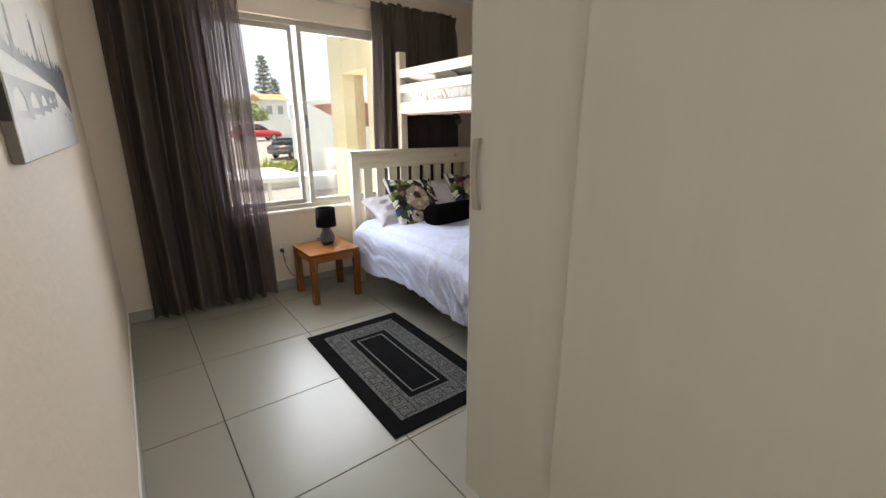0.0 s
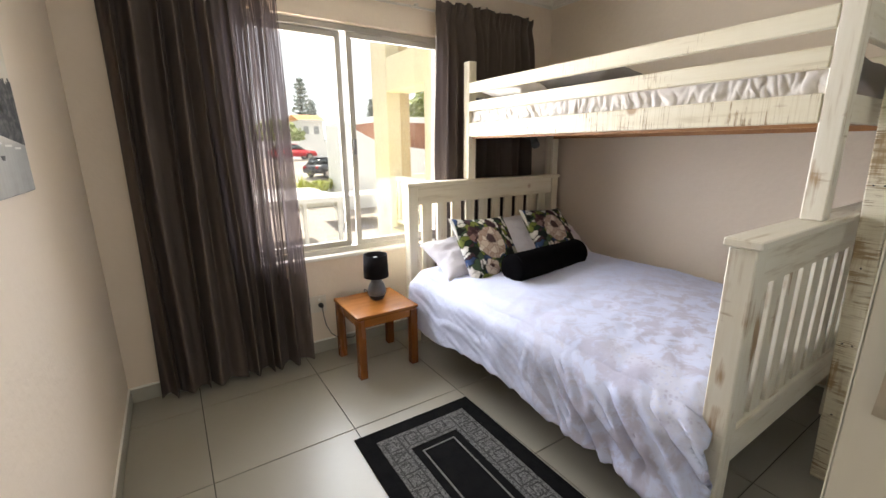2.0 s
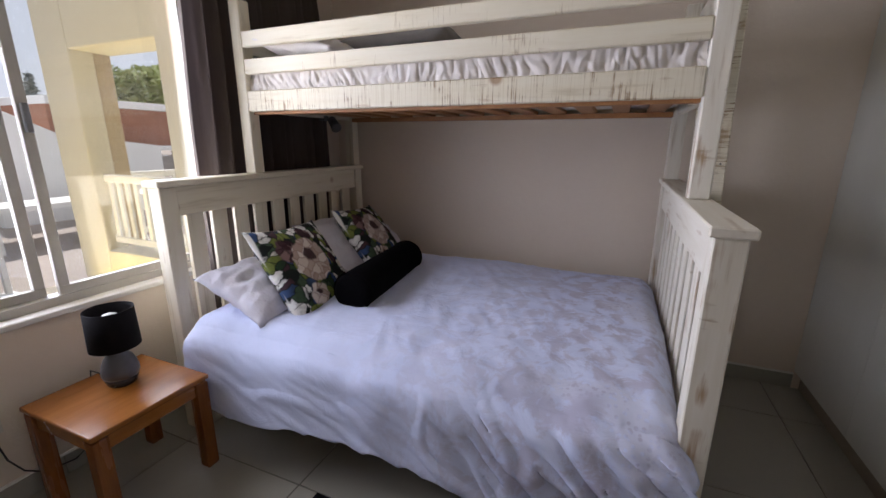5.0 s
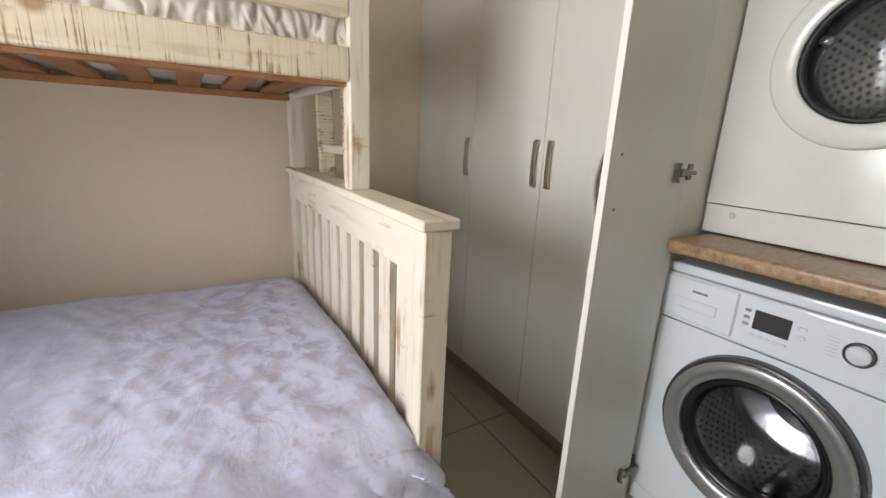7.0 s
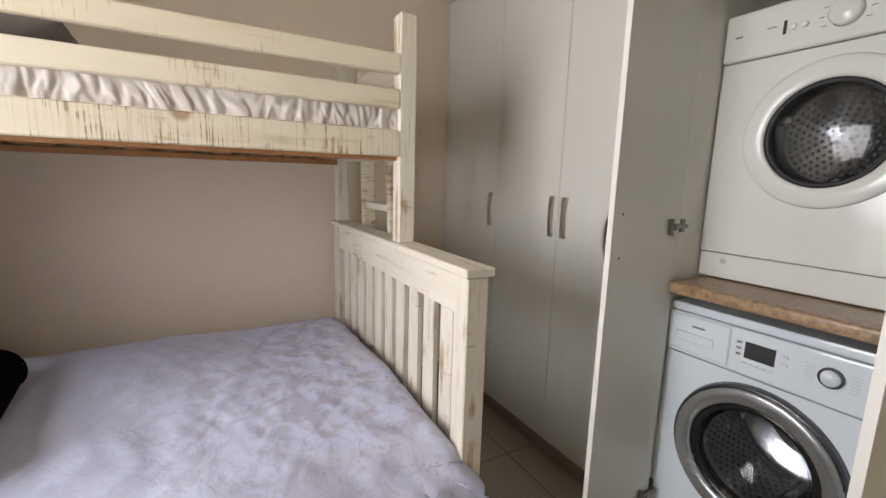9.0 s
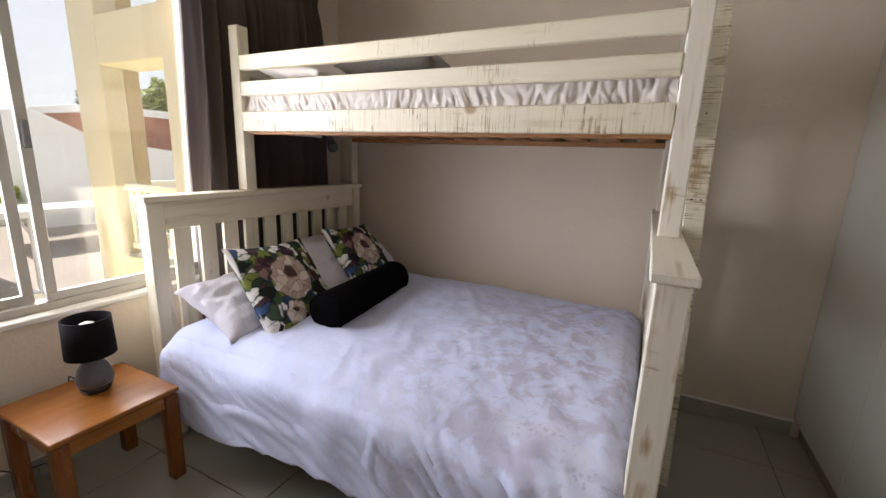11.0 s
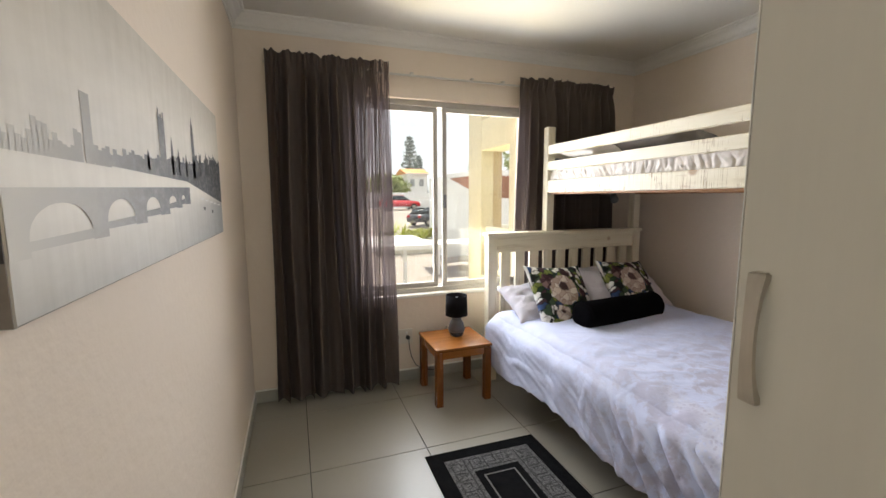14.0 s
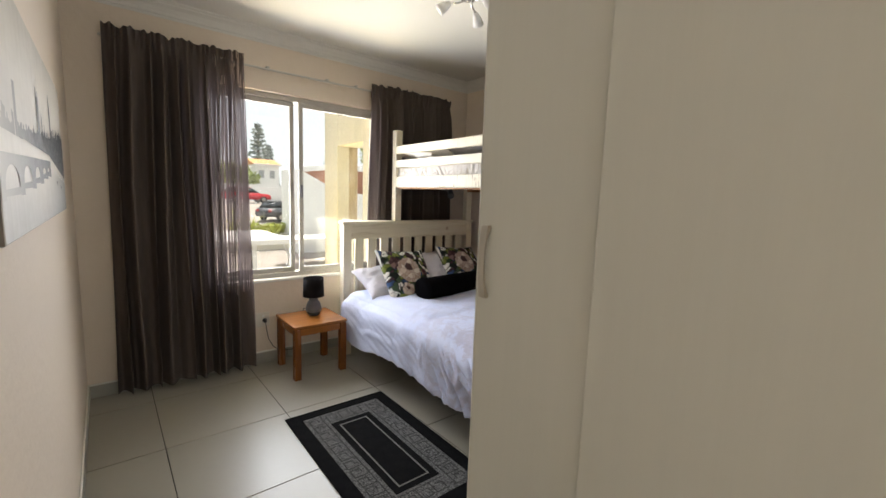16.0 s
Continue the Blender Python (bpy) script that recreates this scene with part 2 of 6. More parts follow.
def curtain_fabric():
    """Thin dark taupe weave: part of the light passes between the threads."""
    m, n, l, p = nodes_of("dark_taupe_voile")
    v = coords(n, l, (1, 1, 0.06))
    tone = ramp(n, l, noise_tex(n, l, v, 60, 3), [(0.3, (0.124, 0.099, 0.084)), (0.7, (0.148, 0.118, 0.100))])
    l.new(tone, p.inputs["Base Color"])
    p.inputs["Roughness"].default_value = 0.9
    p.inputs["Specular IOR Level"].default_value = 0.2
    tl, tp = n.new("ShaderNodeBsdfTranslucent"), n.new("ShaderNodeBsdfTransparent")
    tl.inputs[0].default_value = (0.075, 0.06, 0.064, 1)
    tp.inputs[0].default_value = (0.86, 0.78, 0.80, 1)
    m1, m2 = n.new("ShaderNodeMixShader"), n.new("ShaderNodeMixShader")
    m1.inputs[0].default_value = 0.28
    mr = n.new("ShaderNodeMapRange")
    mr.inputs[1].default_value, mr.inputs[2].default_value = 0.545, 0.60
    mr.inputs[3].default_value, mr.inputs[4].default_value = 0.006, 0.66
    l.new(noise_tex(n, l, coords(n, l, (1, 1, 0.02)), 55, 3), mr.inputs[0])
    # the leading edge is one thin layer, with nothing gathered behind it
    tc, sep, lead, stop = n.new("ShaderNodeTexCoord"), n.new("ShaderNodeSeparateXYZ"), n.new("ShaderNodeMapRange"), n.new("ShaderNodeMapRange")
    l.new(tc.outputs["Object"], sep.inputs[0])
    lead.inputs[1].default_value, lead.inputs[2].default_value, lead.inputs[3].default_value, lead.inputs[4].default_value = 1.15, 1.22, 0.0, 0.13
    stop.inputs[1].default_value, stop.inputs[2].default_value, stop.inputs[3].default_value, stop.inputs[4].default_value = 1.40, 1.41, 1.0, 0.0
    l.new(sep.outputs[0], lead.inputs[0])
    l.new(sep.outputs[0], stop.inputs[0])
    # bright slits are drawn only where the window lies behind the cloth
    across_window, part_way, slit = n.new("ShaderNodeMapRange"), n.new("ShaderNodeMath"), n.new("ShaderNodeMath")
    across_window.inputs[1].default_value, across_window.inputs[2].default_value, across_window.inputs[3].default_value, across_window.inputs[4].default_value = 0.97, 1.03, 0.01, 1.0
    l.new(sep.outputs[0], across_window.inputs[0])
    part_way.operation, slit.operation = "MULTIPLY", "MULTIPLY"
    l.new(across_window.outputs[0], part_way.inputs[0])
    l.new(stop.outputs[0], part_way.inputs[1])
    # slits fade out below the sill, so backlight is drawn only above it
    above_sill, upper = n.new("ShaderNodeMapRange"), n.new("ShaderNodeMath")
    above_sill.inputs[1].default_value, above_sill.inputs[2].default_value, above_sill.inputs[3].default_value, above_sill.inputs[4].default_value = 0.50, 0.72, 0.06, 1.0
    l.new(sep.outputs[2], above_sill.inputs[0])
    upper.operation = "MULTIPLY"
    l.new(mr.outputs[0], upper.inputs[0])
    l.new(above_sill.outputs[0], upper.inputs[1])
    l.new(upper.outputs[0], slit.inputs[0])
    l.new(part_way.outputs[0], slit.inputs[1])
    thin, most = n.new("ShaderNodeMath"), n.new("ShaderNodeMath")
    thin.operation, most.operation = "MULTIPLY", "MAXIMUM"
    l.new(lead.outputs[0], thin.inputs[0])
    l.new(stop.outputs[0], thin.inputs[1])
    l.new(slit.outputs[0], most.inputs[0])
    l.new(thin.outputs[0], most.inputs[1])
    l.new(most.outputs[0], m2.inputs[0])
    l.new(p.outputs[0], m1.inputs[1])
    l.new(tl.outputs[0], m1.inputs[2])
    l.new(m1.outputs[0], m2.inputs[1])
    l.new(tp.outputs[0], m2.inputs[2])
    l.new(m2.outputs[0], n["Material Output"].inputs[0])
    return m


M["curtain"] = curtain_fabric()


def duvet_fabric():
    """White-lilac cotton with a mottled mauve-grey print that thickens towards the foot."""
    m, n, l, p = nodes_of("printed_duvet_cotton")
    v = coords(n, l)
    tc, sep, mr = n.new("ShaderNodeTexCoord"), n.new("ShaderNodeSeparateXYZ"), n.new("ShaderNodeMapRange")
    l.new(tc.outputs["Object"], sep.inputs[0])
    mr.inputs[1].default_value, mr.inputs[2].default_value, mr.inputs[3].default_value, mr.inputs[4].default_value = 2.9, 2.0, 0.05, 1.0
    l.new(sep.outputs[1], mr.inputs[0])
    leaf = ramp(n, l, noise_tex(n, l, v, 12, 6, 0.64, 0.5), [(0.46, (0, 0, 0)), (0.56, (1, 1, 1))])
    vo = n.new("ShaderNodeTexVoronoi")
    vo.inputs["Scale"].default_value = 62
    l.new(v, vo.inputs["Vector"])
    spots = ramp(n, l, vo.outputs["Distance"], [(0.30, (0, 0, 0)), (0.45, (1, 1, 1))])
    where = ramp(n, l, noise_tex(n, l, v, 2.6, 2), [(0.5, (0, 0, 0)), (0.6, (1, 1, 1))])
    spotty = mix(n, l, where, (0, 0, 0), spots)
    f1 = mix(n, l, 1.0, leaf, mr.outputs[0], "MULTIPLY")
    f2 = mix(n, l, 1.0, spotty, mr.outputs[0], "MULTIPLY")
    base = ramp(n, l, noise_tex(n, l, v, 2.0, 3), [(0.3, (0.575, 0.625, 0.83)), (0.7, (0.645, 0.695, 0.89))])
    c = mix(n, l, f1, base, (0.495, 0.490, 0.625))
    l.new(mix(n, l, f2, c, (0.61, 0.63, 0.77)), p.inputs["Base Color"])
    p.inputs["Roughness"].default_value = 0.85
    p.inputs["Specular IOR Level"].default_value = 0.2
    h = mix(n, l, 0.35, noise_tex(n, l, v, 6, 5, 0.55, 1.6), noise_tex(n, l, coords(n, l, (3.0, 1.2, 2.0)), 5, 4, 0.5, 0.7))
    bump(n, l, h, 0.42, 0.022, p)
    return m


M["duvet"] = duvet_fabric()


def cells(n, l, vec, scale, feature="F1"):
    v = n.new("ShaderNodeTexVoronoi")
    v.feature = feature
    v.inputs["Scale"].default_value = scale
    l.new(vec, v.inputs["Vector"])
    return v


def cell_tone(n, l, v):
    sep = n.new("ShaderNodeSeparateColor")
    l.new(v.outputs["Color"], sep.inputs[0])
    return sep.outputs[0]


def floral_fabric():
    """Cream and plum roses among dark and olive leaves with blue touches on white linen."""
    m, n, l, p = nodes_of("floral_linen")
    v = coords(n, l)
    wob = n.new("ShaderNodeTexNoise")
    wob.inputs["Scale"].default_value, wob.inputs["Detail"].default_value = 20, 3
    l.new(v, wob.inputs["Vector"])
    warped = mix(n, l, 0.05, v, wob.outputs["Color"], "ADD")
    flat = n.new("ShaderNodeVectorMath")
    flat.operation = "MULTIPLY"
    flat.inputs[1].default_value = (1, 1, 0)
    l.new(warped, flat.inputs[0])
    plane = flat.outputs[0]
    # leaves: crisp patches of one tone each, with a dark vein of shade between them
    leaf = cell_tone(n, l, cells(n, l, plane, 27))
    tones = n.new("ShaderNodeValToRGB")
    tones.color_ramp.interpolation = "CONSTANT"
    e = tones.color_ramp.elements
    for pos, c in ((0.0, (0.012, 0.016, 0.016)), (0.22, (0.028, 0.06, 0.030)), (0.36, (0.19, 0.23, 0.05)), (0.50, (0.06, 0.10, 0.06)), (0.60, (0.80, 0.79, 0.75)), (0.82, (0.045, 0.085, 0.20)), (0.90, (0.07, 0.035, 0.045))):
        k = e.new(pos) if pos else e[0]
        k.position, k.color = pos, (*c, 1)
    e.remove(e[-1])
    l.new(leaf, tones.inputs[0])
    gap = ramp(n, l, cells(n, l, plane, 27, "DISTANCE_TO_EDGE").outputs["Distance"], [(0.02, (0.75, 0.75, 0.75)), (0.09, (0, 0, 0))])
    c = mix(n, l, gap, tones.outputs[0], (0.012, 0.016, 0.014))
    shade = ramp(n, l, noise_tex(n, l, plane, 55, 3), [(0.46, (0, 0, 0)), (0.66, (0.30, 0.30, 0.30))])
    c = mix(n, l, shade, c, (0.02, 0.026, 0.02))
    # petals: overlapping cells, each with a darker lip
    petals = cells(n, l, plane, 24)
    lip = ramp(n, l, cells(n, l, plane, 24, "DISTANCE_TO_EDGE").outputs["Distance"], [(0.01, (0.6, 0.6, 0.6)), (0.10, (0, 0, 0))])
    cream = mix(n, l, lip, ramp(n, l, cell_tone(n, l, petals), [(0.15, (0.48, 0.37, 0.31)), (0.5, (0.65, 0.56, 0.49)), (0.85, (0.78, 0.72, 0.66))]), (0.30, 0.19, 0.16))
    plum = mix(n, l, lip, ramp(n, l, cell_tone(n, l, petals), [(0.2, (0.035, 0.015, 0.022)), (0.6, (0.11, 0.055, 0.065)), (0.9, (0.30, 0.19, 0.18))]), (0.015, 0.008, 0.011))
    for fx, fy, r, tone in ((-0.125, 0.095, 0.060, plum), (0.045, 0.160, 0.040, plum), (-0.020, 0.030, 0.108, cream), (-0.085, -0.125, 0.056, cream), (0.130, 0.00, 0.034, plum), (0.10, -0.15, 0.04, cream)):
        d = n.new("ShaderNodeVectorMath")
        d.operation = "DISTANCE"
        d.inputs[1].default_value = (fx + 0.025, fy + 0.025, 0.0)
        l.new(plane, d.inputs[0])
        c = mix(n, l, ramp(n, l, d.outputs["Value"], [(r * 0.95, (1, 1, 1)), (r, (0, 0, 0))]), c, tone)
        heart = n.new("ShaderNodeVectorMath")
        heart.operation = "DISTANCE"
        heart.inputs[1].default_value = (fx + 0.025, fy + 0.025 + 0.22 * r, 0.0)
        l.new(plane, heart.inputs[0])
        c = mix(n, l, ramp(n, l, heart.outputs["Value"], [(r * 0.27, (0.95, 0.95, 0.95)), (r * 0.36, (0, 0, 0))]), c, (0.05, 0.02, 0.025))
    sx, side = n.new("ShaderNodeSeparateXYZ"), n.new("ShaderNodeMapRange")
    l.new(v, sx.inputs[0])
    side.inputs[1].default_value, side.inputs[2].default_value = -0.226, -0.230
    l.new(sx.outputs[0], side.inputs[0])
    l.new(mix(n, l, side.outputs[0], c, (0.80, 0.78, 0.73)), p.inputs["Base Color"])
    p.inputs["Roughness"].default_value = 0.85
    p.inputs["Specular IOR Level"].default_value = 0.25
    bump(n, l, noise_tex(n, l, v, 300, 2), 0.2, 0.0005, p)
    return m


M["floral"] = floral_fabric()


def mesh_ob(name, bm, mat, smooth=False):
    me = bpy.data.meshes.new(name)
    bm.normal_update()
    bm.to_mesh(me)
    bm.free()
    for x in mat if isinstance(mat, (list, tuple)) else [mat]:
        me.materials.append(x)
    if smooth:
        me.polygons.foreach_set("use_smooth", [True] * len(me.polygons))
    return new(name, me)


def thing(name, at, label, category, group="", kind=""):
    ob = new(name)
    ob.location = at
    ob.empty_display_size = 0.05
    return tagged(ob, label, category, group, kind)


def part(name, bm, mat, parent, label="", smooth=False):
    """One mesh, written in world metres, under a thing or under a part."""
    ob = mesh_ob(name, bm, mat, smooth)
    ob.parent = parent
    if parent.type == "EMPTY":
        ob.matrix_parent_inverse = Matrix.Translation(-Vector(parent.location))
    return tagged(ob, label)


def solid(name, bm, mat, label, category, kind="", group="", smooth=False):
    return tagged(mesh_ob(name, bm, mat, smooth), label, category, group, kind)


def box(x0, x1, y0, y1, z0, z1, bev=0.0, bm=None, seg=1):
    """A box with bevelled edges, added to bm or to a new one."""
    out = bm or bmesh.new()
    b = bmesh.new() if bm else out
    bmesh.ops.create_cube(b, size=1)
    for v in b.verts:
        v.co = ((x0 + x1) / 2 + v.co.x * (x1 - x0), (y0 + y1) / 2 + v.co.y * (y1 - y0), (z0 + z1) / 2 + v.co.z * (z1 - z0))
    if bev:
        bmesh.ops.bevel(b, geom=b.edges[:], offset=bev, segments=seg, profile=0.6, affect="EDGES")
    if bm:
        me = bpy.data.meshes.new("tmp")
        b.to_mesh(me)
        b.free()
        out.from_mesh(me)
        bpy.data.meshes.remove(me)
    return out


def lathe(profile, centre=(0, 0, 0), seg=32, axis="z", closed=False, caps=True):
    """Turns (radius, height) pairs round an axis through centre."""
    bm = bmesh.new()
    rings = []
    for r, h in profile:
        ring = []
        for k in range(seg):
            a = 2 * math.pi * k / seg
            p = (r * math.cos(a), r * math.sin(a), h)
            if axis == "y":
                p = (p[0], p[2], p[1])
            elif axis == "x":
                p = (p[2], p[0], p[1])
            ring.append(bm.verts.new((centre[0] + p[0], centre[1] + p[1], centre[2] + p[2])))
        rings.append(ring)
    pairs = list(zip(rings, rings[1:])) + ([(rings[-1], rings[0])] if closed else [])
    for a, b in pairs:
        for k in range(seg):
            bm.faces.new((a[k], a[(k + 1) % seg], b[(k + 1) % seg], b[k]))
    if caps and not closed:
        for ring, (r, _) in ((rings[0], profile[0]), (rings[-1], profile[-1])):
            if r > 1e-4:
                bm.faces.new(ring)
    bmesh.ops.recalc_face_normals(bm, faces=bm.faces[:])
    return bm


def tube(points, r, seg=8, bm=None):
    """A round bar along a line of points."""
    bm = bm or bmesh.new()
    pts = [Vector(p) for p in points]
    rings = []
    for k, p in enumerate(pts):
        d = (pts[min(k + 1, len(pts) - 1)] - pts[max(k - 1, 0)]).normalized()
        side = d.cross((0, 0, 1) if abs(d.z) < 0.9 else (1, 0, 0)).normalized()
        up = side.cross(d)
        rr = r[k] if isinstance(r, (list, tuple)) else r
        rings.append([bm.verts.new(p + rr * (math.cos(a) * side + math.sin(a) * up)) for a in (2 * math.pi * j / seg for j in range(seg))])
    for a, b in zip(rings, rings[1:]):
        for k in range(seg):
            bm.faces.new((a[k], a[(k + 1) % seg], b[(k + 1) % seg], b[k]))
    bm.faces.new(rings[0])
    bm.faces.new(rings[-1])
    bmesh.ops.recalc_face_normals(bm, faces=bm.faces[:])
    return bm


def grid(nu, nv, f, closed_u=False):
    """A sheet of (nu + 1) x (nv + 1) points f(u, v), u and v from 0 to 1."""
    bm = bmesh.new()
    rows = [[bm.verts.new(f(i / nu, j / nv)) for i in range(nu + 1)] for j in range(nv + 1)]
    for a, b in zip(rows, rows[1:]):
        for i in range(nu):
            bm.faces.new((a[i], a[i + 1], b[i + 1], b[i]))
    return bm


def nz(x, y, z=0.0):
    return noise.noise(Vector((x, y, z)))


# ---- the room's shell ----
XW, XE, YN, YC, CEIL = 0.30, 3.36, 3.81, 1.0, 2.45   # west and east walls, window wall, wardrobe fronts, ceiling
YS, YB = 0.40, -1.3                                   # wall behind the wardrobes, end of the entrance passage
WX0, WX1, WZ0, WZ1 = 0.96, 2.36, 0.645, 2.04         # window opening


def wall_with_hole(x0, x1, y0, y1, z0, z1, hx0, hx1, hz0, hz1):
    bm = box(x0, hx0, y0, y1, z0, z1)
    box(hx1, x1, y0, y1, z0, z1, bm=bm)
    box(hx0, hx1, y0, y1, z0, hz0, bm=bm)
    box(hx0, hx1, y0, y1, hz1, z1, bm=bm)
    bmesh.ops.remove_doubles(bm, verts=bm.verts[:], dist=0.0005)
    return bm


solid("wall_north", wall_with_hole(XW - 0.2, XE + 0.2, YN, YN + 0.22, -0.2, CEIL + 0.2, WX0, WX1, WZ0, WZ1), M["wall"], "cream painted plaster wall around the sliding window", "wall", "structure")
solid("wall_west", box(XW - 0.2, XW, YB, YN, -0.2, CEIL + 0.2), M["wall"], "cream rough-plastered wall that carries the canvas print", "wall", "structure")
solid("wall_east", box(XE, XE + 0.2, YS, YN, -0.2, CEIL + 0.2), M["wall"], "cream painted plaster wall behind the bunk bed", "wall", "structure")
solid("wall_south", box(1.17, XE + 0.2, YS - 0.12, YS, -0.2, CEIL + 0.2), M["wall"], "cream painted wall behind the wardrobes", "wall", "structure")
solid("wall_passage", box(1.17, 1.29, YB, YS - 0.12, -0.2, CEIL + 0.2), M["wall"], "cream painted wall of the entrance passage", "wall", "structure")
solid("wall_entrance", box(XW - 0.2, 1.29, YB - 0.12, YB, -0.2, CEIL + 0.2), M["wall"], "cream painted end wall of the entrance passage", "wall", "structure")
solid("ceiling", box(XW - 0.2, XE + 0.2, YB - 0.12, YN + 0.2, CEIL, CEIL + 0.12), M["ceiling"], "white painted flat ceiling", "ceiling", "structure")
floor = solid("floor", box(XW - 0.2, XE + 0.2, YB - 0.12, YN + 0.2, -0.2, -0.004), M["grout"], "grey-beige porcelain tile floor with dark grout", "floor", "structure")


def cornice_profile(wall_axis, pos, side, a, b, name):
    """Stepped cove cornice; side is the way into the room."""
    prof = [(0, 0), (0.006, 0), (0.010, 0.012), (0.018, 0.016), (0.022, 0.030), (0.038, 0.052), (0.060, 0.066), (0.064, 0.074), (0.078, 0.078), (0.082, 0.086), (0, 0.086)]
    bm = bmesh.new()
    ends = []
    for e in (a, b):
        ends.append([bm.verts.new((pos + side * d, e, CEIL - 0.086 + h - 0.0) if wall_axis == "x" else (e, pos + side * d, CEIL - 0.086 + h)) for d, h in prof])
    for k in range(len(prof) - 1):
        bm.faces.new((ends[0][k], ends[0][k + 1], ends[1][k + 1], ends[1][k]))
    bm.faces.new(ends[0])
    bm.faces.new(ends[1])
    bmesh.ops.recalc_face_normals(bm, faces=bm.faces[:])
    return solid(name, bm, M["ceiling"], "white moulded plaster cornice", "cornice", "structure")


cornice_profile("x", XW, 1, YB, YN, "trim_west")
cornice_profile("x", XE, -1, YC - 0.5, YN, "trim_east")
cornice_profile("y", YN, -1, XW + 0.001, XE - 0.001, "trim_north")

# ---- window ----
window = thing("window_1", (1.64, YN + 0.06, WZ0), "sliding window in a beige aluminium frame", "window", "", "structure")
yf0, yf1 = YN + 0.045, YN + 0.105
fr = box(WX0, WX1, yf0, yf1, WZ0, WZ0 + 0.035, 0.002)
box(WX0, WX1, yf0, yf1, WZ1 - 0.035, WZ1, 0.002, fr)
box(WX0, WX0 + 0.035, yf0, yf1, WZ0 + 0.035, WZ1 - 0.035, 0.002, fr)
box(WX1 - 0.035, WX1, yf0, yf1, WZ0 + 0.035, WZ1 - 0.035, 0.002, fr)
part("window_frame", fr, M["alu"], window, "beige powder-coated aluminium frame")


def sash(x0, x1, y0, y1, name):
    z0, z1, w = WZ0 + 0.036, WZ1 - 0.036, 0.034
    s = box(x0, x1, y0, y1, z0, z0 + w, 0.002)
    box(x0, x1, y0, y1, z1 - w, z1, 0.002, s)
    box(x0, x0 + w, y0, y1, z0 + w, z1 - w, 0.002, s)
    box(x1 - w, x1, y0, y1, z0 + w, z1 - w, 0.002, s)
    ob = part(name, s, M["alu"], window)
    ym = (y0 + y1) / 2
    pane = part("pane", box(x0 + w, x1 - w, ym - 0.002, ym + 0.002, z0 + w, z1 - w), M["pane"], ob)
    pane.visible_shadow = False
    return ob


sash(WX0 + 0.036, 1.620, YN + 0.078, YN + 0.102, "fixed_sash")
sliding = sash(1.648, WX1 - 0.036, YN + 0.048, YN + 0.072, "sliding_sash")
part("latch", box(1.654, 1.676, YN + 0.030, YN + 0.048, 1.275, 1.375, 0.004), M["grey_print"], sliding, "dark grey window latch")
solid("sill", box(WX0 - 0.01, WX1 + 0.01, YN - 0.018, YN + 0.045, WZ0 - 0.02, WZ0 + 0.003, 0.004), M["sill"], "white painted window sill", "window sill", "structure")

# ---- skirting ----
skirt = thing("baseboard", (XW, YN, 0), "grey-beige tile skirting with a pale grout bead on top", "baseboard", "", "structure")


def skirting(axis, pos, side, a, b):
    k, n = a, 0
    while k < b - 0.01:
        e = min(k + 0.604, b)
        lo, hi = sorted((pos, pos + side * 0.009))
        if axis == "x":
            part("skirting_tile", box(lo, hi, k + 0.001, e - 0.001, 0.0, 0.078, 0.0012), M["skirt"], skirt)
        else:
            part("skirting_tile", box(k + 0.001, e - 0.001, lo, hi, 0.0, 0.078, 0.0012), M["skirt"], skirt)
        k = e
    lo, hi = sorted((pos, pos + side * 0.008))
    part("bead", box(lo, hi, a, b, 0.078, 0.089, 0.002) if axis == "x" else box(a, b, lo, hi, 0.078, 0.089, 0.002), M["bead"], skirt, "pale grout bead")


skirting("y", YN, -1, XW + 0.009, XE - 0.009)
skirting("x", XW, 1, YB, YN)
skirting("x", XE, -1, YC, YN)

# ---- wardrobes and laundry cupboard ----
LX0, LX1 = 1.205, 1.812     # inside of the laundry cupboard


def bow_handle(parent, x, y, z0, z1, out, proud=0.012):
    """A flat bow handle from z0 to z1; out is the way it stands proud."""
    o = Vector(out)
    side = Vector((0, 0, 1)).cross(o)
    bm = bmesh.new()
    rings = []
    nseg = 14
    for k in range(nseg + 1):
        t = k / nseg
        d = 0.008 + proud * math.sin(math.pi * t) ** 0.8
        w = 0.0085 + 0.0035 * abs(2 * t - 1) ** 2
        th = 0.0035 + 0.012 * abs(2 * t - 1) ** 6
        c = Vector((x, y, z0 + (z1 - z0) * t))
        rings.append([bm.verts.new(c + side * sx * w + o * (d + sd)) for sx, sd in ((-1, -th), (1, -th), (1, 0.003), (-1, 0.003))])
    for a, b in zip(rings, rings[1:]):
        for k in range(4):
            bm.faces.new((a[k], a[(k + 1) % 4], b[(k + 1) % 4], b[k]))
    bm.faces.new(rings[0])
    bm.faces.new(rings[-1])
    for z in (z0 + 0.004, z1 - 0.004):
        p, q = Vector((x, y, z)), o * 0.008
        box(p.x - abs(side.x) * 0.009 - (0.0 if o.x >= 0 else 0.008), p.x + abs(side.x) * 0.009 + (0.008 if o.x > 0 else 0.0),
            p.y - abs(side.y) * 0.009 - (0.008 if o.y < 0 else 0.0), p.y + abs(side.y) * 0.009 + (0.008 if o.y > 0 else 0.0), z - 0.006, z + 0.006, bm=bm)
    bmesh.ops.recalc_face_normals(bm, faces=bm.faces[:])
    return part("handle", bm, M["steel"], parent, "brushed steel bow handle")


